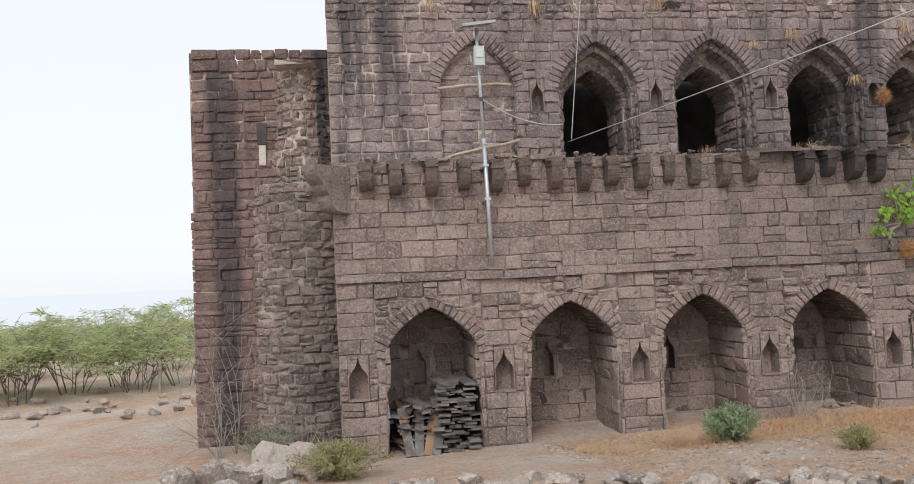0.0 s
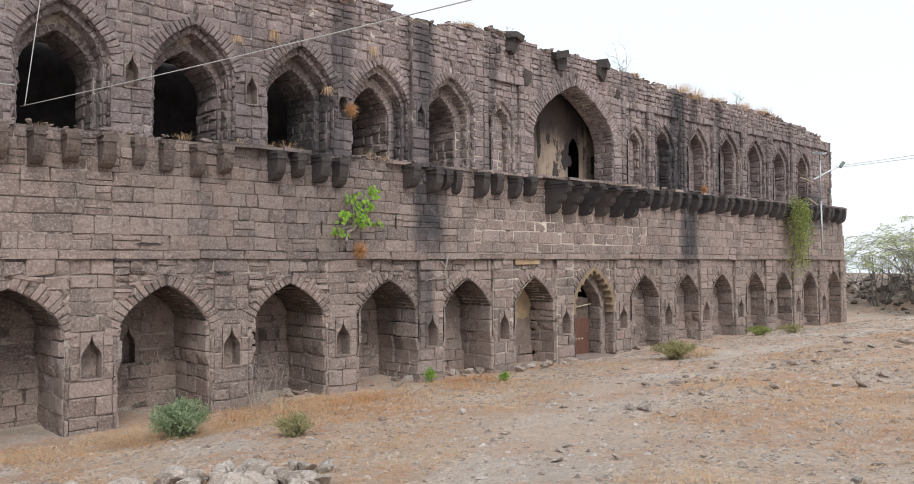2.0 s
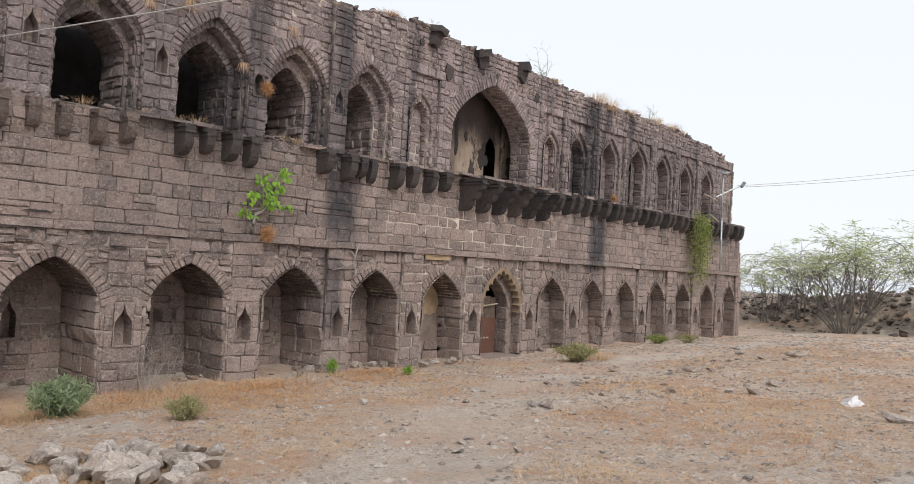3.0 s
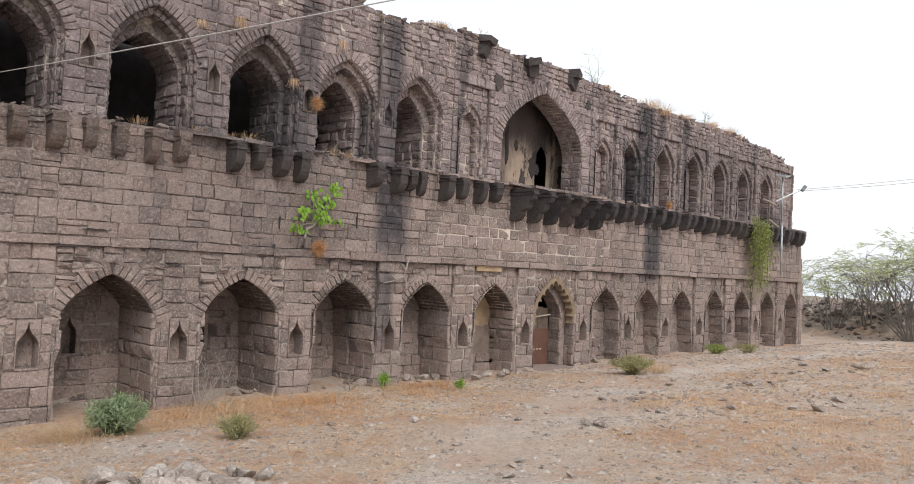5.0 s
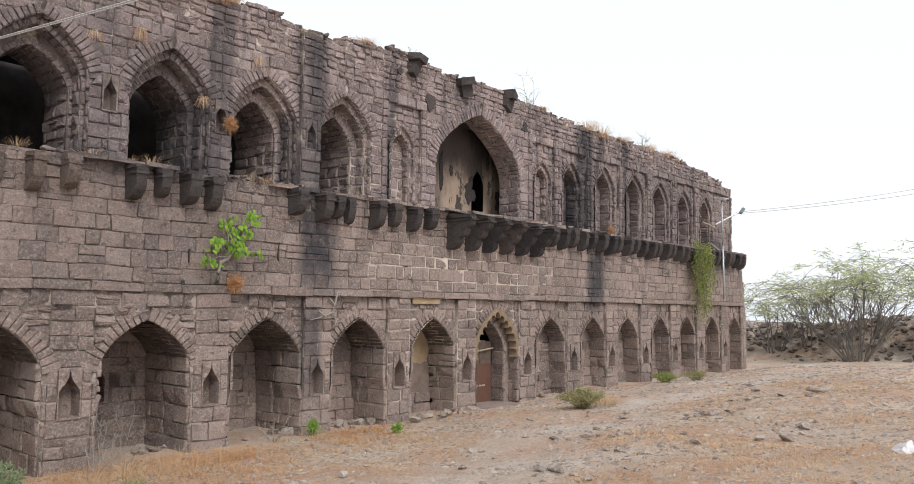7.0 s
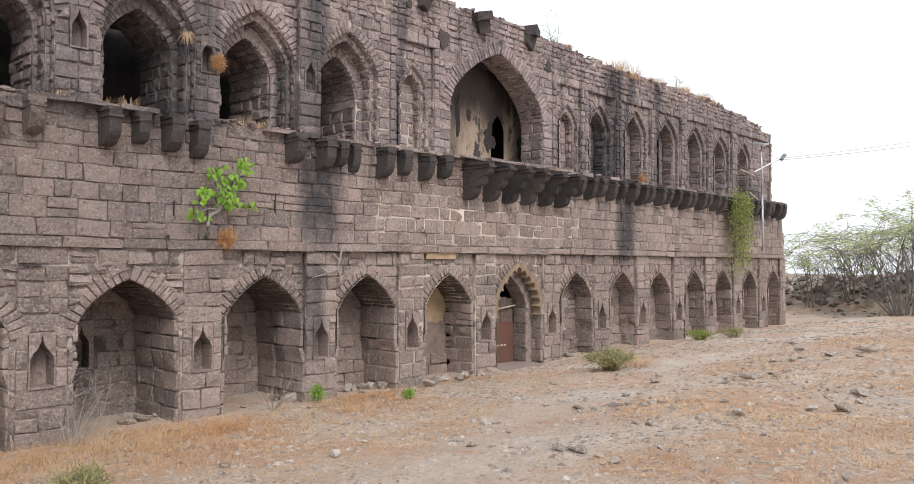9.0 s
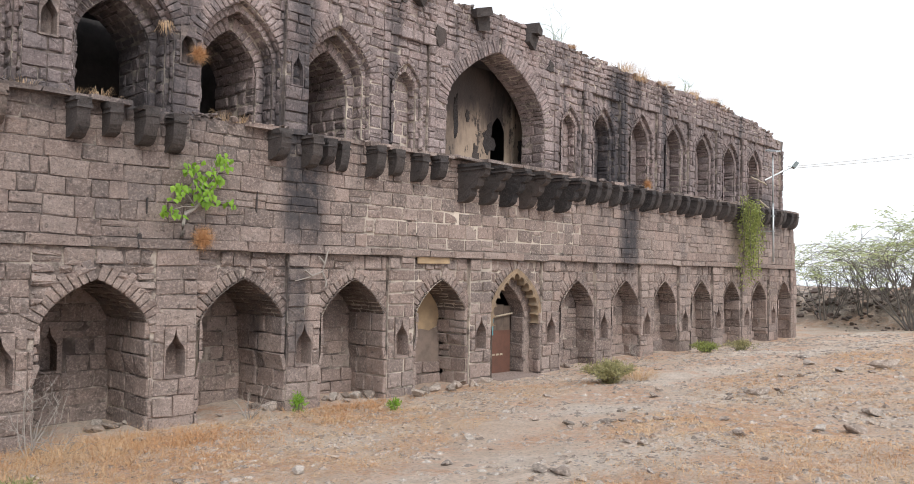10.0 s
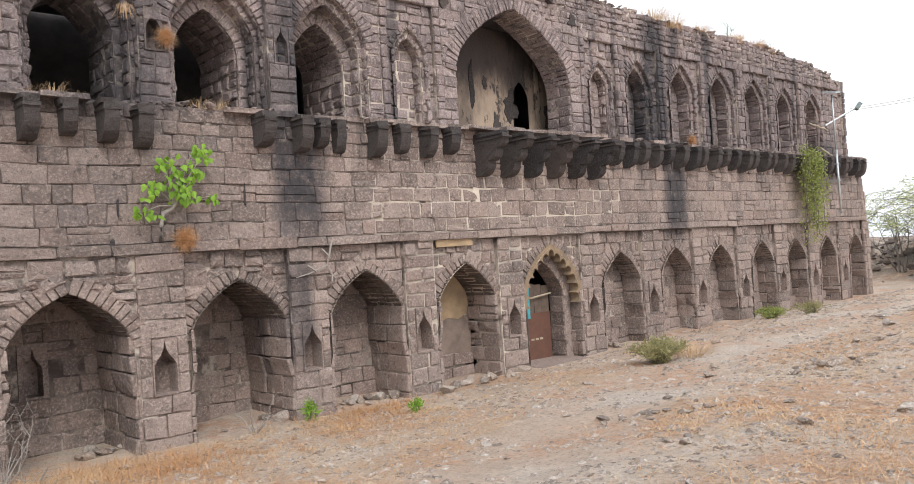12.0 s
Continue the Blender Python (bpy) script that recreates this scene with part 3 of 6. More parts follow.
for x0, x1, z0, z1, y in ((13.4, 20.3, 3.09, 3.62, F + 0.006), (15.2, 19.6, STRING + 0.16, 3.09, F + 0.006), (14.6, 18.0, 3.62, 3.9, F + 0.006), (DX0 - 0.9, DX0 + 0.9, 2.5, STRING - 0.02, F + 0.092), (14.75, 16.25, 2.45, STRING - 0.02, F + 0.092)):
    wall.quad((x0, y, z0), (x1, y, z0), (x1, y, z1), (x0, y, z1))
wall_lower = wall.make("wall_lower", MORTAR, label="long brown basalt arcade wall of a ruined palace", category="wall", kind="structure")

local(wall_lower, NICHES.make("niche_frame", STONE, label="small sunk wall niches with ogee tops"))
low_rows = [-0.45, -0.1, 0.20, 0.50, 0.76, 1.02, 1.28, 1.52, 1.76, 1.98, 2.20, 2.42, STRING]
low = Masonry(wall_lower, STONE, (5.0, 14.0, -1, 3))
inner = Masonry(wall_lower, STONE, None)
# vault stones in a darker colour: soot with the recess shade painted in
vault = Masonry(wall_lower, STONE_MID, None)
for i, (cx, w) in enumerate(LOWER):
    sp, ap = (SPRING, APEX) if i != DOOR else (1.5, 2.42)
    a, b = borders[i], borders[i + 1]
    pl = 0.33
    pa, pb = (a + pl if i else a + 0.62), b - (0.33 if i < 14 else 0.2)
    rec = 0.0 if i < 4 else -REC
    th = 0.27
    ext = lambda z, s: cx + s * (half_width(w, sp, ap, z) if z < sp else half_width(w + th * 0.8, sp, ap + th * 0.62, z))
    # pilasters on both sides, the field round the arch between them
    rows = [z + (rng.uniform(-0.02, 0.02) if 0 < k < 12 else 0) for k, z in enumerate(low_rows)]
    hole_w = 0.17

    def pier(x0, x1):
        # a pier with a small pointed wall niche in it
        c = (x0 + x1) / 2
        for r0, r1 in zip(low_rows, low_rows[1:]):
            if 0.76 <= r0 and r1 <= 1.53 and x1 - x0 > 0.5:
                courses_fill(low, [r0, r1], lambda v: x0, lambda v: c - hole_w, front(0.0), 0.2, 0.5)
                courses_fill(low, [r0, r1], lambda v: c + hole_w, lambda v: x1, front(0.0), 0.2, 0.5)
            else:
                courses_fill(low, [r0, r1], lambda v: x0, lambda v: x1, front(0.0), 0.28, 0.52)

    if i == 0:
        pier(a, pa)
    pier_right = borders[i + 1] + 0.33 if i < 14 else X1
    pier(pb, pier_right)
    for r0, r1 in zip(rows, rows[1:]):
        f = front(rec)
        rough = dict(lump=0.016, wob=0.026, vary=0.024, split=0.4) if i < 5 and r0 > 1.7 else dict(lump=0.010)
        if r0 >= ap + th * 0.6:
            courses_fill(low, [r0, r1], lambda v: pa, lambda v: pb, f, 0.18, 0.42, **rough)
        else:
            courses_fill(low, [r0, r1], lambda v: pa, lambda v: min(cx, ext(v, -1)), f, 0.16, 0.38, **rough)
            courses_fill(low, [r0, r1], lambda v: max(cx, ext(v, 1)), lambda v: pb, f, 0.16, 0.38, **rough)
    ring(low, cx, w, sp, ap, th, front(rec), 0.105, proud=0.024)
    dp = DEPTHS[i]
    if i != DOOR:
        # the niche: side walls and back wall of stones, with a shelf course in the jambs
        jr = rows_of(-0.3, 1.6, 0.27)
        step = lambda v: 0.0 if v < 0.92 else 0.05
        courses_fill(inner, jr, lambda v: 0.02, lambda v: dp, lambda u, v, d: (cx + w - d - step(v), F + u, v), 0.25, 0.55)
        courses_fill(inner, jr, lambda v: 0.02, lambda v: dp, lambda u, v, d: (cx - w + d + step(v), F + dp - u, v), 0.25, 0.55)
        br = [-0.3, 0.0, 0.27, 0.52, 0.78, 1.03, 1.29, 1.54, 1.8, 2.05, 2.3]
        courses_fill(inner, br, lambda v: cx - half_width(w, sp, ap, v), lambda v: cx + half_width(w, sp, ap, v), lambda u, v, d: (u, F + dp - d - (0.07 if v < 0.53 and i > 4 else 0.0), v), 0.25, 0.6, proud=0.012, vary=0.008, skip=(lambda u, v: v > 0.5) if i == 6 else ((lambda u, v: abs(u - cx + 0.12) < 0.24 and 0.66 < v < 1.64) if i < 5 else None))
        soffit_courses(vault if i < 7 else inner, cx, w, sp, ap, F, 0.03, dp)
low.finish()
inner.finish()
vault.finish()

# stepped foot at the far end of the facade
foot = Mesh().box((X1 - 0.01, F + 0.03, -0.6), (X1 + 0.30, 16.0, 2.62)).box((X1 - 0.01, F + 0.03, 2.6), (X1 + 0.14, 16.0, 3.62))
wall_foot = foot.make("wall_foot", MORTAR, label="stepped stone foot at the far end of the arcade", category="wall", kind="structure")
fm = Masonry(wall_foot, STONE, None)
courses_fill(fm, rows_of(-0.3, 2.62, 0.26), lambda v: X1, lambda v: X1 + 0.30, front(0.0), 0.2, 0.4)
courses_fill(fm, rows_of(2.62, 3.62, 0.25), lambda v: X1, lambda v: X1 + 0.14, front(0.0), 0.1, 0.3)
fm.finish()

# ---- band above the arcade ----
mid = Masonry(wall_lower, STONE, None)
courses_fill(mid, [STRING, STRING + 0.15], lambda v: X0, lambda v: X1, front(0.035), 0.5, 1.1, proud=0.03)
band = Mesh()
band_ob = band.quad((X0, F + 0.018, STRING + 0.15), (X1, F + 0.018, STRING + 0.15), (X1, F + 0.018, 4.06), (X0, F + 0.018, 4.06)).make("wall_middle", MORTAR, label="band of large coursed basalt blocks above the arcade", category="wall", kind="structure")
mid2 = Masonry(band_ob, STONE, (2.0, 18.0, 2.6, 4.2))
courses_fill(mid2, [STRING + 0.15] + rows_of(STRING + 0.16, 4.06, 0.27)[1:], lambda v: X0, lambda v: X1, front(0.0), 0.22, 0.56, joint=0.0042, lump=0.0055, vary=0.011, split=0.12)
courses_fill(mid2, rows_of(4.06, LEDGE, 0.2), lambda v: X0, lambda v: X1, front(-0.01), 0.18, 0.45, joint=0.005)
mid.finish()
mid2.finish()

# ---- upper storey ----
urows = rows_of(LEDGE + 0.04, 7.2, 0.195)
urows += rows_of(7.2, 8.7, 0.13)[1:]
UN = (min(urows, key=lambda z: abs(z - 5.55)), min(urows, key=lambda z: abs(z - 6.15)))
TOP = [(0.0, 8.05), (3.0, 8.0), (5.5, 7.75), (8.2, 7.75), (9.2, 7.85), (11.3, 8.15), (11.8, 7.9), (13.2, 8.1), (15.0, 8.2), (16.5, 8.05), (18.4, 8.15), (20.2, 7.95), (22.0, 7.9), (24.0, 7.85), (27.0, 7.87), (30.5, 7.72), (32.4, 7.45), (33.4, 6.9)]


def top_z(x):
    for (a, za), (b, zb) in zip(TOP, TOP[1:]):
        if x <= b:
            k = max(0.0, (x - a) / (b - a))
            return za + (zb - za) * k + noise.noise((x * 1.7, 0.0, 3.0)) * 0.10 + noise.noise((x * 5.3, 4.0, 3.0)) * 0.12
    return TOP[-1][1]


def upper_sheet(mesh, x0, x1, z0, z1, cx, w, sp, ap, y, ha, hb):
    """A wall field with an arch, and half a niche's hole at its borders."""
    za, zb = UN
    tmp = Mesh()
    wall_sheet(tmp, x0 + ha, x1 - hb, z0, z1, cx, w, sp, ap, y)
    mesh.add(tmp.v, tmp.f)
    for a, b, h in ((x0, x0 + ha, ha), (x1 - hb, x1, hb)):
        if h:
            mesh.quad((a, y, z0), (b, y, z0), (b, y, za), (a, y, za))
            mesh.quad((a, y, zb), (b, y, zb), (b, y, z1), (a, y, z1))


# centre, half width, apex, kind
UPPER = [(2.68, 0.66, 6.83, "infill"), (4.86, 0.72, 6.8, "open"), (7.03, 0.76, 6.84, "open"), (9.18, 0.74, 6.84, "open"), (11.1, 0.74, 6.78, "open"), (13.08, 0.73, 6.84, "open"), (14.78, 0.38, 6.5, "slim"), (17.5, 1.66, 7.28, "iwan"), (20.25, 0.38, 6.5, "slim"), (21.72, 0.50, 6.72, "blind"), (23.6, 0.58, 6.82, "blind"), (25.5, 0.60, 6.85, "blind"), (27.3, 0.60, 6.82, "blind"), (29.15, 0.58, 6.75, "blind"), (31.0, 0.58, 6.73, "blind")]
UX0, UX1 = 0.12, 33.3
ub = [UX0] + [(a[0] + a[1] + b[0] - b[1]) / 2 for a, b in zip(UPPER, UPPER[1:])] + [UX1]
wall = Mesh()
back_mesh = Mesh()
UZ = 7.3
PIL, PANEL_TOP = 0.16, 7.02
ALC = 14.05
PREC = 0.08


def orders(cx, w, sp, ap, kind):
    """The stepped orders of an upper arch: half width, springing, apex, front and back depth."""
    out = [(w, sp, ap)]
    inner, thick = (0.80, 1.3) if cx < 8 else (0.74, 1.5) if cx < 10 else (0.68, 1.75)
    if kind == "open":
        out += [(w * 0.90, sp - 0.06, ap - 0.15), (w * inner, sp - 0.2, ap - 0.40)]
    elif kind in ("blind", "slim"):
        out += [(w * 0.78, sp - 0.05, ap - 0.16)]
    depth = {"open": (0.0, 0.15, 0.42, thick), "blind": (0.0, 0.14, 0.5), "slim": (0.0, 0.12, 0.34), "infill": (0.0, 0.14), "iwan": (0.0, 0.7)}[kind]
    return [(*o, a, b) for o, a, b in zip(out, depth, depth[1:])]


for i, (cx, w, ap, kind) in enumerate(UPPER):
    sp = ap - (0.85 if kind in ("open", "infill") else 0.5 if kind == "slim" else 1.45 if kind == "iwan" else 0.72)
    ha, hb = (0.13 if 1 <= i <= 4 else 0.0), (0.13 if i <= 3 else 0.0)
    if i < 6 or kind == "iwan":
        upper_sheet(wall, ub[i], ub[i + 1], LEDGE, UZ, cx, w, sp, ap, U + 0.02, ha, hb)
    else:
        p0, p1 = ub[i] + PIL, ub[i + 1] - PIL
        wall_sheet(wall, p0, p1, LEDGE, PANEL_TOP, cx, w, sp, ap, U + 0.02 + PREC)
        for q0, q1, z0, z1 in ((ub[i], p0, LEDGE, PANEL_TOP), (p1, ub[i + 1], LEDGE, PANEL_TOP), (ub[i], ub[i + 1], PANEL_TOP, UZ)):
            wall.quad((q0, U + 0.02, z0), (q1, U + 0.02, z0), (q1, U + 0.02, z1), (q0, U + 0.02, z1))
        for q in (p0, p1):
            wall.quad((q, U + 0.02, LEDGE), (q, U + 0.02 + PREC, LEDGE), (q, U + 0.02 + PREC, PANEL_TOP), (q, U + 0.02, PANEL_TOP))
        wall.quad((p0, U + 0.02, PANEL_TOP), (p1, U + 0.02, PANEL_TOP), (p1, U + 0.02 + PREC, PANEL_TOP), (p0, U + 0.02 + PREC, PANEL_TOP))
    steps = orders(cx, w, sp, ap, kind)
    for k, (ow, osp, oap, d0, d1) in enumerate(steps):
        if k:
            pw, pap = steps[k - 1][0], steps[k - 1][2]
            wall_sheet(wall, cx - pw - 0.02, cx + pw + 0.02, LEDGE, pap + 0.05, cx, ow, osp, oap, U + d0)
        soffit(wall, arch_points(cx, ow, LEDGE, osp, oap), U + d0 + (0.0 if k else 0.03), U + d1)
    if kind == "iwan":
        wall_sheet(back_mesh, 15.0, 20.9, LEDGE, UZ, 18.83, 0.25, 5.75, 6.16, ALC)
    elif kind != "open":
        wall.quad((cx - w - 0.02, U + d1, LEDGE), (cx + w + 0.02, U + d1, LEDGE), (cx + w + 0.02, U + d1, ap + 0.05), (cx - w - 0.02, U + d1, ap + 0.05))
x = UX0
while x < UX1 - 0.01:
    b = min(UX1, x + 0.23)
    z = top_z((x + b) / 2) - 0.06
    if z > UZ - 0.9:
        wall.box((x, U + 0.02, min(UZ, z) - 0.01), (b, U + 1.25, max(z, UZ + 0.02)), wear=0.02)
    x = b
# end walls, rear wall and roof close the rooms behind
wall.box((UX0, U + 0.03, LEDGE - 0.02), (UX0 + 0.5, 20.0, UZ))
wall.box((UX1 - 0.5, U + 0.16, LEDGE - 0.02), (UX1, 20.0, 6.7))
NICHES = Mesh()
for c in ub[1:5]:
    niche_insert(NICHES, c, U - 0.016, 0.13, UN[0], UN[1], 0.105, UN[0] + 0.30, UN[1] - 0.02)
wall_upper = wall.make("wall_upper", MORTAR, label="ruined upper storey of dark basalt with pointed arches and a ragged top", category="wall", kind="structure")
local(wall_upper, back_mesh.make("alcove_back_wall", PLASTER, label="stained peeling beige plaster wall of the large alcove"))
# inner walls carry the shade of the rooms in their colour
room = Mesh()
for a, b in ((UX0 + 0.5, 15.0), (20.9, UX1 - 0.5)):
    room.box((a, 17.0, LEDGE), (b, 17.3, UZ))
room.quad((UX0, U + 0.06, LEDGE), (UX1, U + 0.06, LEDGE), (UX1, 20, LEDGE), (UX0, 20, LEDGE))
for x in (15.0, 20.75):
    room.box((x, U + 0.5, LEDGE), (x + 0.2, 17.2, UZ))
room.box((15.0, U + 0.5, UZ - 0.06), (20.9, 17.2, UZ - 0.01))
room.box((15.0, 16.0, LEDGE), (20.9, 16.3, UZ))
room.make("wall_rear", INNER_SHADE, label="inner walls of the upper rooms, coloured dark for their shade", category="wall", kind="structure")
# added ceiling; a made-up opening along the rear wall lets daylight in
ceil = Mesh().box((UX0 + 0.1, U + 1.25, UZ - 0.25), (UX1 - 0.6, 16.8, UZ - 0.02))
ceil.make("ceiling", INNER_SHADE, label="added ceiling of the upper rooms, coloured dark for their shade", category="ceiling", kind="structure")

local(wall_upper, NICHES.make("niche_frame", STONE, label="small sunk wall niches with ogee tops"))
up = Masonry(wall_upper, STONE_GREY, (0.0, 11.0, 4.5, 6.9))
upi = Masonry(wall_upper, STONE_GREY, None)

for i, (cx, w, ap, kind) in enumerate(UPPER):
    sp = ap - (0.85 if kind in ("open", "infill") else 0.5 if kind == "slim" else 1.45 if kind == "iwan" else 0.72)
    th = {"iwan": 0.36, "slim": 0.14}.get(kind, 0.26)
    a, b = ub[i], ub[i + 1]
    rec = 0.0 if i < 6 or kind == "iwan" else -PREC
    pil = PIL if rec else 0.0
    ext = lambda z, s: cx + s * (half_width(w, sp, ap, z) if z < sp else half_width(w + th * 0.8, sp, ap + th * 0.62, z))
    for r0, r1 in zip(urows, urows[1:]):
        f = upf(rec)
        pa, pb = (a + pil, b - pil) if r1 < PANEL_TOP + 0.06 else (a, b)
        if r1 >= PANEL_TOP + 0.06:
            f = upf(0.0)
        hole = None
        if UN[0] < (r0 + r1) / 2 < UN[1] and i < 5:
            hole = 0.13
        if pil and r1 < PANEL_TOP + 0.06:
            courses_fill(up, [r0, r1], lambda v: a, lambda v: pa, upf(0.02), 0.2, 0.4)
            courses_fill(up, [r0, r1], lambda v: pb, lambda v: b, upf(0.02), 0.2, 0.4)
        if r0 >= ap + th * 0.6:
            courses_fill(up, [r0, r1], lambda v: pa, lambda v: pb, f, 0.14 if r0 > 7.15 else 0.2, 0.34 if r0 > 7.15 else 0.4, top=top_z, joint=0.005, lump=0.011, wob=0.018, vary=0.016)
        else:
            courses_fill(up, [r0, r1], lambda v: pa + (hole if hole and i else 0), lambda v: min(cx, ext(v, -1)), f, 0.16, 0.38, top=top_z, joint=0.0045, lump=0.008, wob=0.016, vary=0.012)
            courses_fill(up, [r0, r1], lambda v: max(cx, ext(v, 1)), lambda v: pb - (hole if hole and i < 4 else 0), f, 0.16, 0.38, top=top_z, joint=0.0045, lump=0.008, wob=0.016, vary=0.012)
    ring(up, cx, w, sp, ap, th, upf(rec), 0.095, proud=0.026)
    steps = orders(cx, w, sp, ap, kind)
    for k, (ow, osp, oap, d0, d1) in enumerate(steps):
        jr = rows_of(LEDGE, osp + 0.08, 0.2)
        long = (0.2, 0.45) if d1 - d0 > 0.3 else (0.1, 0.3)
        courses_fill(upi, jr, lambda v: d0 + 0.02, lambda v: d1, lambda u, v, d: (cx + ow - d, U + u, v), *long, lump=0.010)
        courses_fill(upi, jr, lambda v: d0 + 0.02, lambda v: d1, lambda u, v, d: (cx - ow + d, U + d0 + d1 - u, v), *long, lump=0.010)
        soffit_courses(upi, cx, ow, osp, oap, U, d0 + 0.03, d1, 3 if kind == "iwan" else 1, *long)
        if k:
            pw, psp, pap = steps[k - 1][:3]
            g = lambda u, v, d: (u, U + d0 - d, v)
            courses_fill(upi, jr, lambda v: cx - pw, lambda v: cx - ow, g, 0.1, 0.3)
            courses_fill(upi, jr, lambda v: cx + ow, lambda v: cx + pw, g, 0.1, 0.3)
            ring(upi, cx, ow, osp, oap, min(0.2, pw - ow + 0.04), g, 0.10, proud=0.018)
    if kind not in ("open", "iwan"):
        courses_fill(upi, rows_of(LEDGE, oap, 0.2), lambda v: cx - half_width(ow, osp, oap, v), lambda v: cx + half_width(ow, osp, oap, v), lambda u, v, d: (u, U + d1 - d, v), 0.2, 0.45, proud=0.014)
# a sooty pilaster with a niche between the fifth and sixth arch
PX0, PX1 = 11.86, 12.34
PC = (PX0 + PX1) / 2
pil_mesh = Mesh()
for x0, x1, z0, z1 in ((PX0, PC - 0.13, LEDGE, 7.9), (PC + 0.13, PX1, LEDGE, 7.9), (PC - 0.13, PC + 0.13, LEDGE, UN[0]), (PC - 0.13, PC + 0.13, UN[1], 7.9)):
    pil_mesh.quad((x0, U - 0.09, z0), (x1, U - 0.09, z0), (x1, U - 0.09, z1), (x0, U - 0.09, z1))
for x in (PX0, PX1):
    pil_mesh.quad((x, U - 0.09, LEDGE), (x, U + 0.03, LEDGE), (x, U + 0.03, 7.9), (x, U - 0.09, 7.9))
pil_mesh.quad((PX0, U - 0.09, 7.9), (PX1, U - 0.09, 7.9), (PX1, U + 0.03, 7.9), (PX0, U + 0.03, 7.9))
local(wall_upper, pil_mesh.make("pilaster_core", MORTAR))
pn = Mesh()
niche_insert(pn, PC, U - 0.115, 0.13, UN[0], UN[1], 0.105, UN[0] + 0.30, UN[1] - 0.02, 0.2)
local(wall_upper, pn.make("niche_frame", STONE_GREY))
for r0, r1 in zip(urows, urows[1:]):
    if r1 > 7.92:
        break
    if UN[0] < (r0 + r1) / 2 < UN[1]:
        courses_fill(up, [r0, r1], lambda v: PX0, lambda v: PC - 0.13, upf(0.11), 0.1, 0.3)
        courses_fill(up, [r0, r1], lambda v: PC + 0.13, lambda v: PX1, upf(0.11), 0.1, 0.3)
    else:
        courses_fill(up, [r0, r1], lambda v: PX0, lambda v: PX1, upf(0.11), 0.2, 0.45)
up.finish()
upi.finish()

# ---- corbels under the ledge ----
CORBELS = [0.68, 1.15, 1.75, 2.3, 2.85, 3.33, 3.84, 4.35, 4.85, 5.38, 5.9, 6.35, 6.87, 7.37, 8.35, 8.82, 9.29, 9.75, 11.5, 12.15, 12.5, 12.85, 13.55, 14.1, 14.65, 15.2]
CORBELS += [19.95 + 0.5 * i for i in range(27)]


def corbel_mesh(lobes, thick, cap=True):
    """A bracket whose front runs down in one or more rounded lobes."""
    m = Mesh()
    prof = [(0.08, 0.0), (0.08, lobes[-1][2])]
    for ln0, ln1, zb, zt in [(a, b, c, d) for a, b, c, d in lobes][::-1]:
        for k in range(7):
            t = math.pi / 2 * k / 6
            prof.append((-(ln1 + (ln0 - ln1) * math.sin(t) ** 0.8), zb + (zt - zb) * (1 - math.cos(t)) * 0.8))
    prof.append((-lobes[0][0], 0.0))
    n = len(prof)
    for s in (-1, 1):
        m.v += [(s * thick / 2 * (1 - 0.18 * abs(y)) + rng.uniform(-0.008, 0.008), y + rng.uniform(-0.008, 0.008), z + rng.uniform(-0.006, 0.006)) for y, z in prof]
    m.f = [tuple(range(n)), tuple(range(n, 2 * n))[::-1]] + [(i, i + n, (i + 1) % n + n, (i + 1) % n) for i in range(n)]
    if cap:
        m.box((-thick * 0.58, -lobes[0][0] * 0.96, -0.01), (thick * 0.58, 0.05, 0.06), wear=0.014)
        m.box((-thick * 0.55, -lobes[0][0] * 1.05, -0.085), (thick * 0.55, 0.02, -0.05), wear=0.010)
    return m


variants = [corbel_mesh([(0.37 * k, 0.05, -0.47 * k, 0.0)], 0.185) for k in (0.82, 0.97, 1.06, 0.88, 1.0)]
for i, cx in enumerate(CORBELS):
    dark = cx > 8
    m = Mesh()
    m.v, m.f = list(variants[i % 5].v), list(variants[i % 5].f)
    ob = m.make("corbel", STONE_DARK if dark else STONE_MID, label="near-black curved stone bracket under the ledge" if dark else "weathered curved brown stone bracket under the ledge", category="corbel", group="corbels under the ledge")
    short = {5.9: 0.4, 12.85: 0.55, 6.35: 0.5, 6.87: 0.75, 9.75: 0.8, 14.1: 0.7}.get(cx, rng.uniform(0.82, 1.05))
    ob.matrix_basis = pose(cx, F - 0.01, LEDGE - 0.08, rng.uniform(-3, 3), 0, rng.uniform(-4, 4)) @ Matrix.Diagonal((rng.uniform(0.9, 1.15), short, 1, 1))
for cx in (15.95, 16.6, 17.25, 17.9, 18.55, 19.2):
    m = corbel_mesh([(0.74, 0.56, -0.24, 0.0), (0.56, 0.36, -0.46, -0.22), (0.36, 0.05, -0.72, -0.44)], 0.2)
    ob = m.make("corbel", STONE_DARK, label="large stepped near-black stone bracket below the alcove", category="corbel", group="brackets below the alcove")
    ob.matrix_basis = pose(cx, F - 0.01, LEDGE - 0.14)
ledge = Mesh().box((X0, F + 0.0, LEDGE - 0.03), (X1, U + 0.04, LEDGE + 0.02)).make("trim", STONE, label="broken ledge of flat basalt slabs", category="ledge", kind="structure")
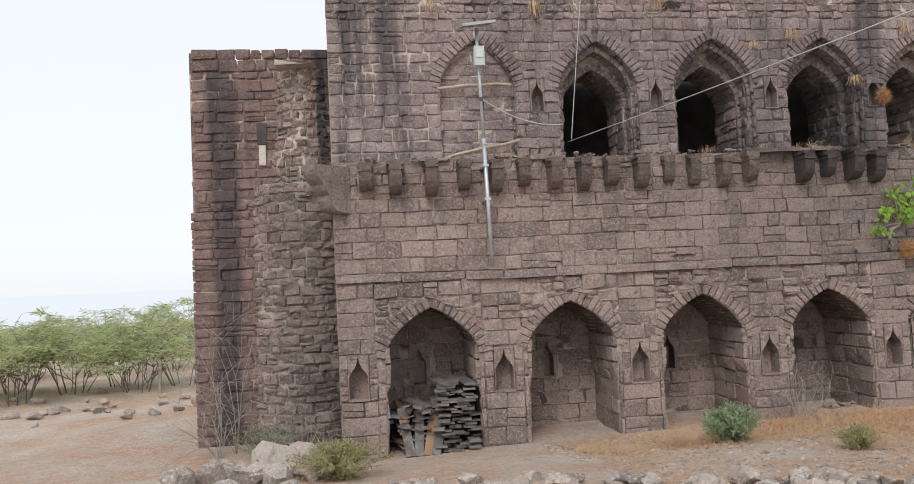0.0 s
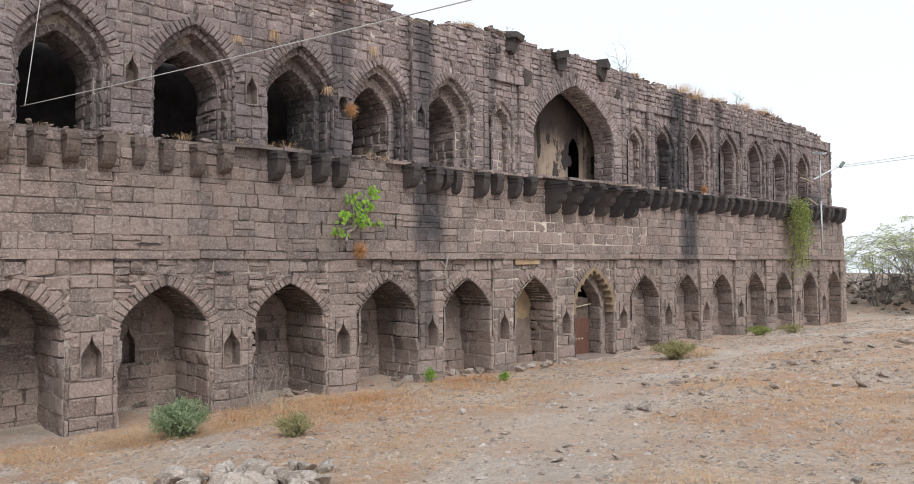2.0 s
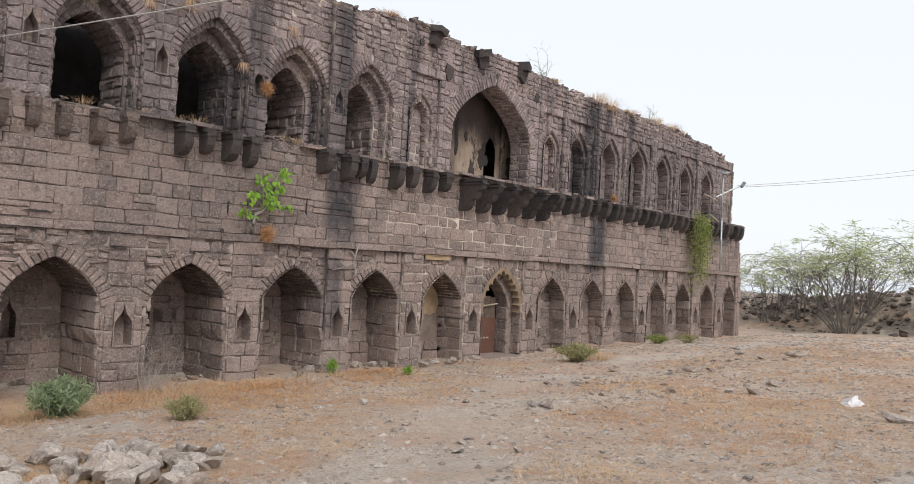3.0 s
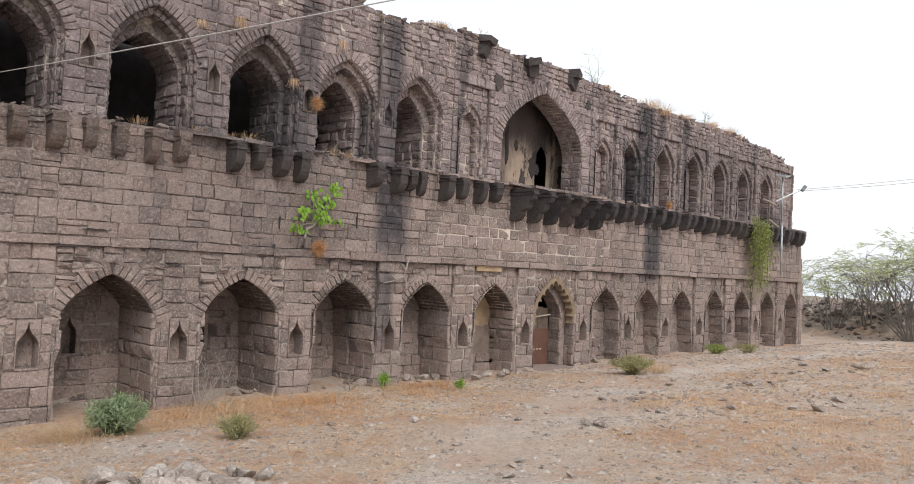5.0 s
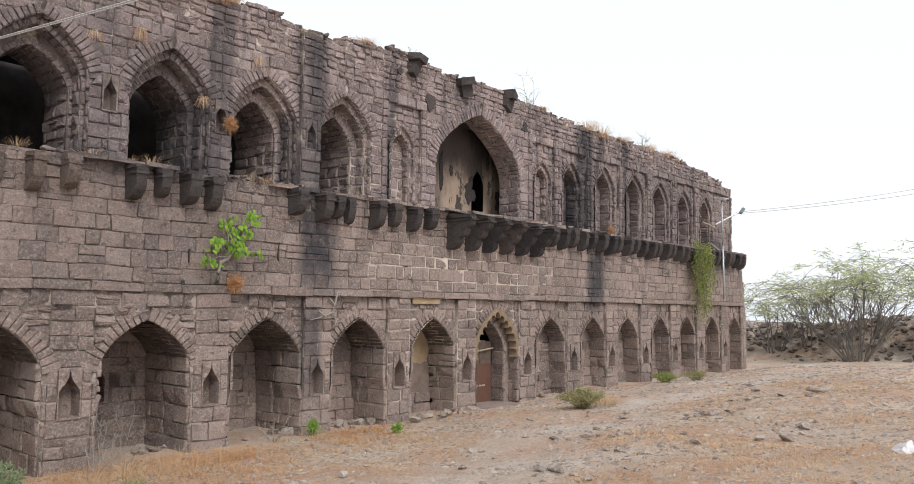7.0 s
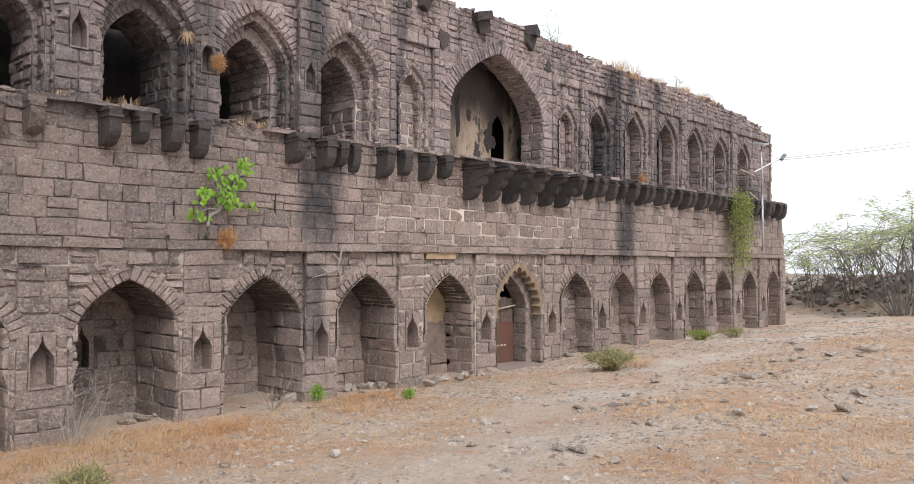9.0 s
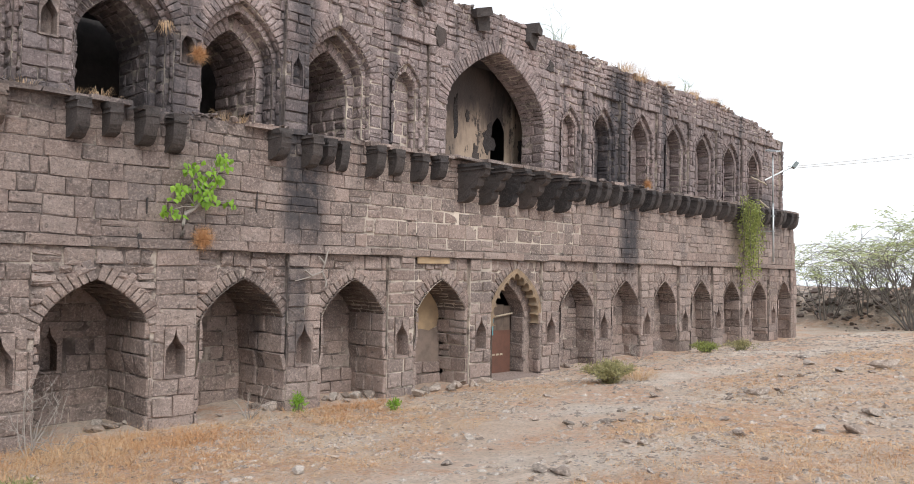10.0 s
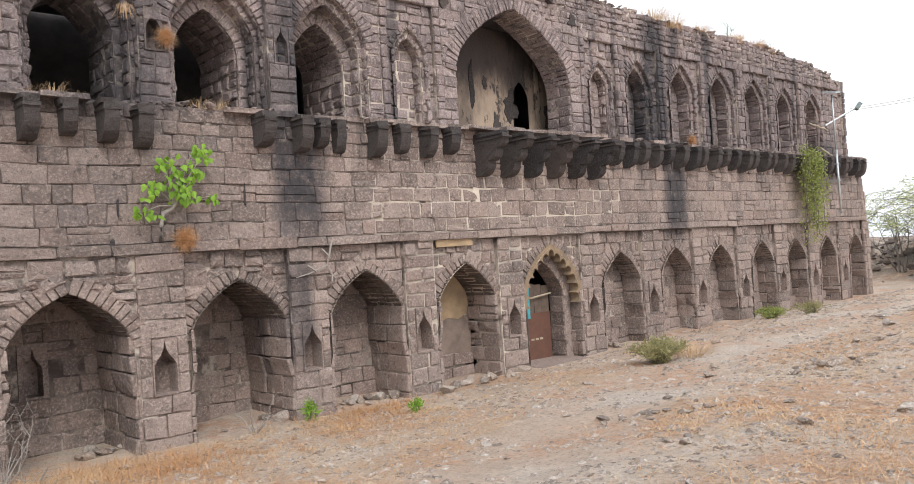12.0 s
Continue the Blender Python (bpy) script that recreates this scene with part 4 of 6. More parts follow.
for u0, u1 in spans_of(X0 - 0.1, X1 + 0.1, 0.45, 0.95):
    if rng.random() < (0.42 if u0 < 11.5 else 0.15) and not 15.5 < u0 < 19.4:
        continue
    out = rng.uniform(0.05, 0.2) if not 15.4 < u0 < 19.3 else rng.uniform(0.25, 0.4)
    s = Mesh().box((u0 + 0.01, F - out, LEDGE - 0.01), (u1 - 0.01, U - 0.01, LEDGE + rng.uniform(0.04, 0.075)), wear=0.015)
    local(ledge, s.make("slab", STONE))

# ---- tower at the end of the facade ----
TY = 14.6
tw = Mesh()
tw.box((-2.5, TY + 0.012, -0.7), (-1.72, 19, 7.17))
tw.box((-1.5, TY + 0.012, -0.7), (0.1, 19, 7.17))
tw.box((-1.72, TY + 0.012, -0.7), (-1.5, 19, 6.95))
wall_tower = tw.make("wall_tower", MORTAR, label="square reddish-brown stone corner tower with a ruined top", category="tower", kind="structure")
tm = Masonry(wall_tower, STONE_RED, (-2.6, 0.2, 0.5, 7.3))
slit = lambda u, v: -1.30 < u < -1.08 and 5.1 < v < 5.85
ttop = lambda x: 7.22 + 0.06 * noise.noise((x * 3, 1, 1))
courses_fill(tm, rows_of(-0.5, 4.15, 0.19), lambda v: -2.55, lambda v: 0.1, lambda u, v, d: (u, TY - d, v), 0.25, 0.6, lump=0.01)
courses_fill(tm, rows_of(4.15, 7.24, 0.19), lambda v: -2.47, lambda v: 0.1, lambda u, v, d: (u, TY - d, v), 0.2, 0.55, skip=lambda u, v: slit(u, v) or (-1.78 < u < -1.5 and 6.88 < v < 7.1), top=ttop, lump=0.01)
courses_fill(tm, rows_of(-0.5, 7.1, 0.2), lambda v: 0.0, lambda v: 4.0, lambda u, v, d: (-2.47 - d, TY + 4 - u, v), 0.25, 0.6)
tm.finish()
# no hole is cut: a dark block shows the shade inside the window
local(wall_tower, Mesh().box((-1.29, TY - 0.05, 5.40), (-1.11, TY + 0.006, 5.80)).make("arrow_slit", INNER_SHADE, label="dark block painted as the shade in the slit window"))
local(wall_tower, Mesh().box((-1.26, TY - 0.048, 5.0), (-1.14, TY + 0.006, 5.38), wear=0.006).make("lime_stain", simple("lime_wash", (0.62, 0.58, 0.53), (0.45, 0.41, 0.37), 8), label="white lime stain below the slit"))
local(wall_tower, Mesh().box((-0.85, TY - 0.5, 6.80), (-0.15, TY - 0.02, 6.87), wear=0.04).make("cap_slab", ROCK, label="pale flat capping slab"))
# rounded buttress against the tower
br = Mesh()
R = 0.98
bc = (-0.52, 14.95)
n = 14
for k in range(n):
    t0, t1 = math.pi + math.pi * k / n, math.pi + math.pi * (k + 1) / n
    p = [(bc[0] + R * math.cos(t), bc[1] + R * math.sin(t)) for t in (t0, t1)]
    for za, zb, ra, rb in ((-0.7, 4.6, 1.0, 0.95), (4.6, 6.8, 0.72, 0.62)):
        q = [(bc[0] + 0.15 * (za > 4) + R * s * math.cos(t), bc[1] + R * s * math.sin(t)) for t, s in ((t0, ra), (t1, ra), (t1, rb), (t0, rb))]
        br.quad((*q[0], za), (*q[1], za), (*q[2], zb), (*q[3], zb))
buttress = br.make("wall_buttress", MORTAR, label="rounded rough-stone buttress against the tower", category="buttress", kind="structure")
bm_ = Masonry(buttress, STONE, (-2, 1, 0.3, 5.0))


def round_map(z0, z1, ra, rb, ox):
    def to(u, v, d):
        k = (v - z0) / (z1 - z0)
        r = R * (ra + (rb - ra) * k) + d
        t = math.pi + u / R
        return (bc[0] + ox + r * math.cos(t), bc[1] + r * math.sin(t), v)
    return to


courses_fill(bm_, rows_of(-0.5, 4.6, 0.17), lambda v: 0.0, lambda v: math.pi * R, round_map(-0.7, 4.6, 1.0, 0.95, 0), 0.18, 0.42, lump=0.016)
courses_fill(bm_, rows_of(4.6, 6.8, 0.17), lambda v: 0.0, lambda v: math.pi * R, round_map(4.6, 6.8, 0.72, 0.62, 0.15), 0.2, 0.4, lump=0.02)
bm_.finish()

# ---- doorway ----
DX = LOWER[DOOR][0]
dm = Mesh()
wall_sheet(dm, DX - 0.85, DX + 0.85, -0.4, 2.46, DX, 0.60, 1.35, 2.12, F + 0.30)
soffit(dm, arch_points(DX, 0.60, -0.4, 1.35, 2.12), F + 0.30, F + 0.70)
door_wall = dm.make("wall_doorway", STONE, label="inner pointed stone arch of the doorway", category="wall", kind="structure")
dj = Masonry(door_wall, STONE, None)
courses_fill(dj, rows_of(-0.2, 1.4, 0.3), lambda v: 0.3, lambda v: 0.7, lambda u, v, d: (DX + 0.60 - d, F + u, v), 0.3, 0.6)
courses_fill(dj, rows_of(-0.2, 1.5, 0.28), lambda v: 0.0, lambda v: 0.3, lambda u, v, d: (DX + 0.80 - d, F + u, v), 0.14, 0.3)
ring(dj, DX, 0.60, 1.35, 2.12, 0.17, lambda u, v, d: (u, F + 0.30 - d, v), 0.14, proud=0.015)
dj.finish()
# closed cell whose shade is put into the dark wall colour
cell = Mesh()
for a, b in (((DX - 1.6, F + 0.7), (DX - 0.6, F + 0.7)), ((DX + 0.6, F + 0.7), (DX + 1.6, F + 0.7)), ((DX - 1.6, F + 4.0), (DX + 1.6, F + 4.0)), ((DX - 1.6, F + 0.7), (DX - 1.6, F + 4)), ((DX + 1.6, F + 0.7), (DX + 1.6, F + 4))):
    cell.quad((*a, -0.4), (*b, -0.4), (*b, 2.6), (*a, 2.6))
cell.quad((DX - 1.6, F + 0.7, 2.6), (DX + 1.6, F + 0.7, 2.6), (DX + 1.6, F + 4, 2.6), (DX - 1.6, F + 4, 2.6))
cell.make("wall_cell", INNER_SHADE, label="cell walls behind the doorway, coloured dark for the shade inside", category="wall", kind="structure")
# lobed moulding round the outer arch
lob = Mesh()
inner_c, outer_c = [], []
pts = arch_points(DX, 0.74, 1.25, 1.5, 2.34, 24)
L = [0.0]
for a, b in zip(pts, pts[1:]):
    L.append(L[-1] + math.hypot(b[0] - a[0], b[1] - a[1]))
for k in range(13 * 8 + 1):
    s = L[-1] * k / (13 * 8)
    i = max(j for j in range(len(L) - 1) if L[j] <= s or j == 0)
    q = (s - L[i]) / (L[i + 1] - L[i])
    x, z = pts[i][0] + (pts[i + 1][0] - pts[i][0]) * q, pts[i][1] + (pts[i + 1][1] - pts[i][1]) * q
    dx, dz = x - DX, z - 1.35
    n = math.hypot(dx, dz) or 1.0
    bump = 0.10 * math.sqrt(max(0.0, 1 - ((k % 8) / 4 - 1) ** 2)) - 0.06
    inner_c.append((x + dx / n * bump, z + dz / n * bump))
    outer_c.append((x + dx / n * 0.15, z + dz / n * 0.15))
for a, b, c, d in zip(inner_c, inner_c[1:], outer_c[1:], outer_c):
    lob.quad((a[0], F + 0.035, a[1]), (b[0], F + 0.035, b[1]), (c[0], F + 0.035, c[1]), (d[0], F + 0.035, d[1]))
    lob.quad((a[0], F + 0.035, a[1]), (a[0], F + 0.25, a[1]), (b[0], F + 0.25, b[1]), (b[0], F + 0.035, b[1]))
local(door_wall, lob.make("lobed_moulding", simple("ochre_stone", (0.30, 0.215, 0.135), (0.17, 0.13, 0.095), 6), label="ochre-stained scalloped moulding"))
door = holder("door_1", (DX, F + 0.67, 0.1), "half-open red-brown wooden door with a turquoise jamb", "door", kind="structure")
leaf = local(door, Mesh().box((DX - 0.52, F + 0.62, 0.12), (DX + 0.5, F + 0.67, 1.08), wear=0.004).make("lower_leaf", DOORWOOD))
for k in range(4):
    x = DX - 0.40 + 0.225 * k
    local(door, Mesh().box((x, F + 0.64, 1.08), (x + 0.215, F + 0.67, 1.72 - 0.03 * k), wear=0.004).make("board", DOORBROWN))
local(door, Mesh().box((DX - 0.25, F + 0.585, 0.98), (DX - 0.14, F + 0.618, 1.78), wear=0.003).make("jamb", TEAL, label="turquoise painted jamb"))
local(door, Mesh().tube([(DX - 0.6, F + 0.58, 1.42), (DX - 0.1, F + 0.57, 1.40), (DX + 0.5, F + 0.58, 1.46)], 0.02, 6).make("bar", BAMBOO, label="pale wooden bar"))
for k in range(3):
    Mesh().box((DX - 0.12 + 0.13 * k, F + 0.614, 0.52), (DX - 0.03 + 0.13 * k, F + 0.618, 0.56)).make("lettering", BAMBOO, leaf)
sill = Mesh().box((DX - 0.75, F - 0.25, -0.1), (DX + 0.7, F + 0.7, 0.14), wear=0.03).make("door_step", STONE, label="worn stone door step", category="step", kind="structure")

# plaster in the seventh recess and the patch above it
CX7 = LOWER[6][0]
pm = Mesh()
edge = [(CX7 - 0.70, 1.22), (CX7 - 0.5, 1.14), (CX7 - 0.3, 1.20), (CX7 - 0.1, 1.13), (CX7 + 0.15, 1.2), (CX7 + 0.4, 1.15), (CX7 + 0.62, 1.24)]
arc = [(CX7 + s * half_width(0.70, SPRING, APEX - 0.03, z), z) for s, zs in ((1, (1.45, 1.6, 1.75, 1.9, 2.05, 2.15)), (-1, (2.15, 2.05, 1.9, 1.75, 1.6, 1.45))) for z in zs]
for y, flip in ((F + DEPTHS[6] - 0.045, 1), (F + DEPTHS[6] - 0.005, -1)):
    poly = edge + arc
    k = len(pm.v)
    pm.v += [(x, y, z) for x, z in poly]
    pm.f.append(tuple(range(k, k + len(poly)))[::flip])
local(wall_lower, pm.make("ochre_plaster", OCHRE, label="remnant of ochre plaster in the recess"))
local(wall_lower, Mesh().box((CX7 - 0.7, F + 0.01, STRING - 0.13), (CX7 + 0.15, F + 0.04, STRING - 0.01), wear=0.012).make("plaster_patch", OCHRE))
COAT = simple("grey_brown_plaster", (0.24, 0.185, 0.155), (0.12, 0.095, 0.082), 2.6)
local(wall_lower, Mesh().box((CX7 - 0.72, F + DEPTHS[6] - 0.035, 0.47), (CX7 + 0.72, F + DEPTHS[6] - 0.004, 1.2), wear=0.004).make("render_coat", COAT))

def blob(x, y, z, a, b, seed):
    """A flat sheet with a ragged outline on a wall facing the court, for scars and shaded gaps."""
    rr = random.Random(seed)
    n = 56
    rim = [(1 + 0.28 * noise.noise((math.cos(6.283 * k / n) * 5.0, math.sin(6.283 * k / n) * 5.0, seed * 1.3)) + 0.70 * noise.noise((math.cos(6.283 * k / n) * 1.4 + seed, math.sin(6.283 * k / n) * 1.4, seed * 0.7)) + rr.uniform(-0.07, 0.07)) for k in range(n)]
    out = [(x + a * q * math.cos(6.283 * k / n), z + b * q * math.sin(6.283 * k / n)) for k, q in enumerate(rim)]
    m = Mesh()
    m.v = [(u, y - 0.004, v) for u, v in out] + [(u, y + 0.02, v) for u, v in out]
    m.f = [tuple(range(n))[::-1]] + [(k, (k + 1) % n, (k + 1) % n + n, k + n) for k in range(n)]
    return m


# alcove: shallow panels and dark holes in the plaster, block courses at the foot of the jamb
for x, z0, z1, w in ((17.35, 5.4, 6.5, 0.06), (18.48, 5.25, 5.9, 0.16), (18.05, 4.95, 5.4, 0.10), (17.75, 5.9, 6.2, 0.05), (19.75, 5.1, 5.75, 0.12), (20.1, 5.2, 6.1, 0.06), (16.6, 4.7, 5.3, 0.2)):
    local(wall_upper, blob(x, ALC - 0.012, (z0 + z1) / 2, w * 1.2, (z1 - z0) / 2, int(x * 10)).make("damaged_patch", STONE_DARK))
for x in (19.35,):
    local(wall_upper, Mesh().box((x - 0.05, ALC - 0.06, LEDGE), (x + 0.05, ALC - 0.002, 6.9), wear=0.01).make("plaster_rib", PLASTER))
# broken beams near the wall head, and dark sheets for the shade in gaps
for x, z, w, a in ((15.0, 8.02, 0.14, 12), (16.75, 7.88, 0.2, -16), (18.5, 7.92, 0.16, 14)):
    m = pose(x, U - 0.02, z, 8, a, a)
    local(wall_upper, Mesh().box((-w, -0.26, -0.02), (w, 0.4, 0.16), m, 0.035).box((-w * 0.75, -0.16, -0.3), (w * 0.75, 0.3, 0.0), m, 0.045).make("broken_block", STONE_DARK))
for x, z, a, b in ((15.6, 7.22, 0.15, 0.16), (19.3, 7.3, 0.12, 0.13), (14.6, 7.72, 0.06, 0.1), (6.3, 7.45, 0.16, 0.06)):
    local(wall_upper, blob(x, U - 0.035, z, a, b, int(x * 10)).make("gap", STONE_DARK, label="dark sheet drawn as the shade where stones are missing"))
# thin dark sheets laid on the wall as the shade in open joints
for x, z, a, b in ((5.75, 2.66, 0.30, 0.022), (6.1, 2.92, 0.2, 0.014), (8.35, 2.68, 0.34, 0.02), (9.3, 2.75, 0.05, 0.09), (9.4, 3.3, 0.014, 0.12), (10.9, 2.7, 0.3, 0.018), (7.4, 2.42, 0.16, 0.014), (11.2, 3.45, 0.012, 0.14), (3.3, 2.64, 0.2, 0.012)):
    local(wall_lower, blob(x, F - 0.04, z, a, b, int(x * 10)).make("gap", STONE_DARK, label="dark sheet drawn as the shade in a joint between shifted stones"))
# corner bracket of the ledge
cb = Mesh()
for k, (ln, z0) in enumerate(((0.34, -0.98), (0.46, -0.76), (0.62, -0.52))):
    c = corbel_mesh([(ln, 0.04, -0.3 - 0.1 * (k == 2), 0.0)], 0.5, False)
    cb.add([(x, y, z + z0 + 0.5) for x, y, z in c.v], c.f)
ob = cb.make("corbel", STONE, label="large curved stepped corner bracket of the ledge", category="corbel")
ob.matrix_basis = pose(0.24, F + 0.04, LEDGE - 0.04, 0, 0, -42) @ Matrix.Diagonal((0.66, 1.1, 1.0, 1))

# ---- things on the facade ----


def lamp_pole(x, y, z0, z1, lean, box=True):
    p = holder("street_lamp", (x, y, z0), "solar street lamp on a galvanised pole fixed to the wall", "street lamp", "solar lamps")
    top = Vector((x + lean, y, z1))
    base = Vector((x, y, z0))
    mid = base.lerp(top, 0.52)
    local(p, Mesh().tube([base, mid], 0.034, 10).make("lower_pole", GALV, smooth=True))
    local(p, Mesh().tube([mid, top], 0.026, 10).make("upper_pole", GALV, smooth=True))
    local(p, Mesh().tube([mid - Vector((0, 0, 0.05)), mid + Vector((0, 0, 0.05))], 0.042, 10).make("collar", GALV))
    m = pose(top.x, top.y, top.z + 0.06, 10, -9, 8)
    pan = local(p, Mesh().box((-0.28, -0.17, 0), (0.28, 0.17, 0.03), m).make("solar_panel", PANEL))
    fr = Mesh()
    for a, b in (((-0.29, -0.18), (0.29, -0.165)), ((-0.29, 0.165), (0.29, 0.18)), ((-0.29, -0.165), (-0.275, 0.165)), ((0.275, -0.165), (0.29, 0.165))):
        fr.box((*a, -0.008), (*b, 0.038), m)
    fr.make("panel_frame", GALV, pan)
    for f in (0.28, 0.42):
        q = base.lerp(top, f)
        local(p, Mesh().box((q.x - 0.05, y - 0.04, q.z - 0.02), (q.x + 0.05, F + 0.02, q.z + 0.02)).make("wall_bracket", GALV))
    if box:
        q = base.lerp(top, 0.875)
        b = local(p, Mesh().box((q.x - 0.085, y - 0.16, q.z - 0.16), (q.x + 0.085, y - 0.03, q.z + 0.16), wear=0.002).make("lamp_box", GREYBOX))
        Mesh().box((q.x - 0.06, y - 0.175, q.z - 0.03), (q.x + 0.06, y - 0.162, q.z + 0.10)).make("lens", simple("lamp_lens", (0.5, 0.55, 0.52), (0.6, 0.64, 0.62), 9, 0.2, 0.0005), b)
        q = base.lerp(top, 0.70)
        local(p, Mesh().tube([q + Vector((-0.02, -0.03, 0)), q + Vector((-0.02, -0.14, -0.03))], [0.03, 0.035], 8).make("camera_unit", PANEL))
    return p


lamp_pole(2.67, 12.13, 2.86, 6.80, -0.08)
lamp_pole(30.68, 12.1, 2.9, 6.52, -0.13, False)
fl = holder("flood_light", (32.6, 12.35, 6.2), "grey flood light on a short arm at the wall end", "flood light")
local(fl, Mesh().tube([(31.6, 12.8, 5.75), (32.55, 12.2, 6.3)], 0.03, 8).make("arm", GALV))
local(fl, Mesh().box((-0.17, -0.06, -0.11), (0.17, 0.06, 0.11), pose(32.62, 12.15, 6.34, 35, 0, 30)).make("lamp_head", simple("teal_grey_metal", (0.16, 0.21, 0.22), (0.24, 0.29, 0.30), 8, 0.5, 0.001)))


cl = holder("flood_light", (0.2, U - 0.1, 8.0), "small grey flood light on the wall corner", "flood light")
local(cl, Mesh().tube([(0.3, U + 0.1, 7.95), (0.16, U - 0.12, 8.3)], 0.02, 6).make("arm", GALV))
local(cl, Mesh().box((-0.13, -0.05, -0.09), (0.13, 0.05, 0.09), pose(0.12, U - 0.15, 8.36, 30, 25, 20)).make("lamp_head", GREYBOX))


def stick(name, a, b, r, mat, label, cat, group=""):
    a, b = Vector(a), Vector(b)
    pts = [a.lerp(b, k / 5) + Vector((0, 0, rng.uniform(-0.02, 0.02))) for k in range(6)]
    return Mesh().tube(pts, [r * rng.uniform(0.85, 1.1) for _ in pts], 8).make(name, mat, label=label, category=cat, group=group, smooth=True)


stick("bamboo_pole", (1.98, 12.77, 5.98), (3.27, 12.77, 6.03), 0.028, BAMBOO, "pale bamboo pole laid across the blind arch", "pole", "bamboo poles")
stick("bamboo_pole", (2.0, 12.74, 4.75), (3.36, 12.74, 5.03), 0.028, BAMBOO, "pale bamboo pole leaning across the blind arch", "pole", "bamboo poles")
stick("bamboo_pole", (30.5, 12.8, 5.75), (31.6, 12.75, 5.6), 0.03, BAMBOO, "pale bamboo pole laid across a blind arch", "pole", "bamboo poles")
stick("bamboo_pole", (30.7, 12.6, 4.95), (31.6, 12.55, 4.7), 0.03, BAMBOO, "pale bamboo pole leaning on the ledge", "pole", "bamboo poles")


def wire(a, b, sag, r, label):
    a, b = Vector(a), Vector(b)
    pts = [a.lerp(b, k / 24) - Vector((0, 0, sag * 4 * (k / 24) * (1 - k / 24))) for k in range(25)]
    return Mesh().tube(pts, r, 5).make("cable", CABLE, label=label, category="cable", smooth=True)


wire((2.62, 12.1, 5.62), (4.15, 12.78, 5.3), 0.14, 0.012, "pale cable from the lamp pole to the wall")
wire((4.25, 12.85, 5.0), (6.2, -3.0, 4.5), 0.05, 0.006, "pale overhead cable tied to the facade")
wire((4.3, 12.85, 5.02), (6.3, -3.0, 4.56), 0.06, 0.0045, "thin overhead cable beside another one")
wire((4.6, 12.75, 7.6), (4.3, 12.8, 5.0), -0.03, 0.008, "thin cable hanging down the wall")
wire((32.9, 12.5, 6.34), (61.64, 6.66, 11.44), 0.25, 0.012, "overhead power cable leaving the wall end")
wire((32.9, 12.5, 6.28), (61.68, 6.67, 11.05), 0.25, 0.012, "overhead power cable below another one")


# ---- plants ----
def rand_dir(r, up=0.0):
    v = Vector((r.gauss(0, 1), r.gauss(0, 1), r.gauss(0, 1) + up))
    return v.normalized()


def leaf_quad(mesh, p, d, n, length, width):
    s = d.cross(n).normalized() * width
    mesh.add((p, p + d * length * 0.45 + s, p + d * length, p + d * length * 0.45 - s), ((0, 1, 2, 3),))


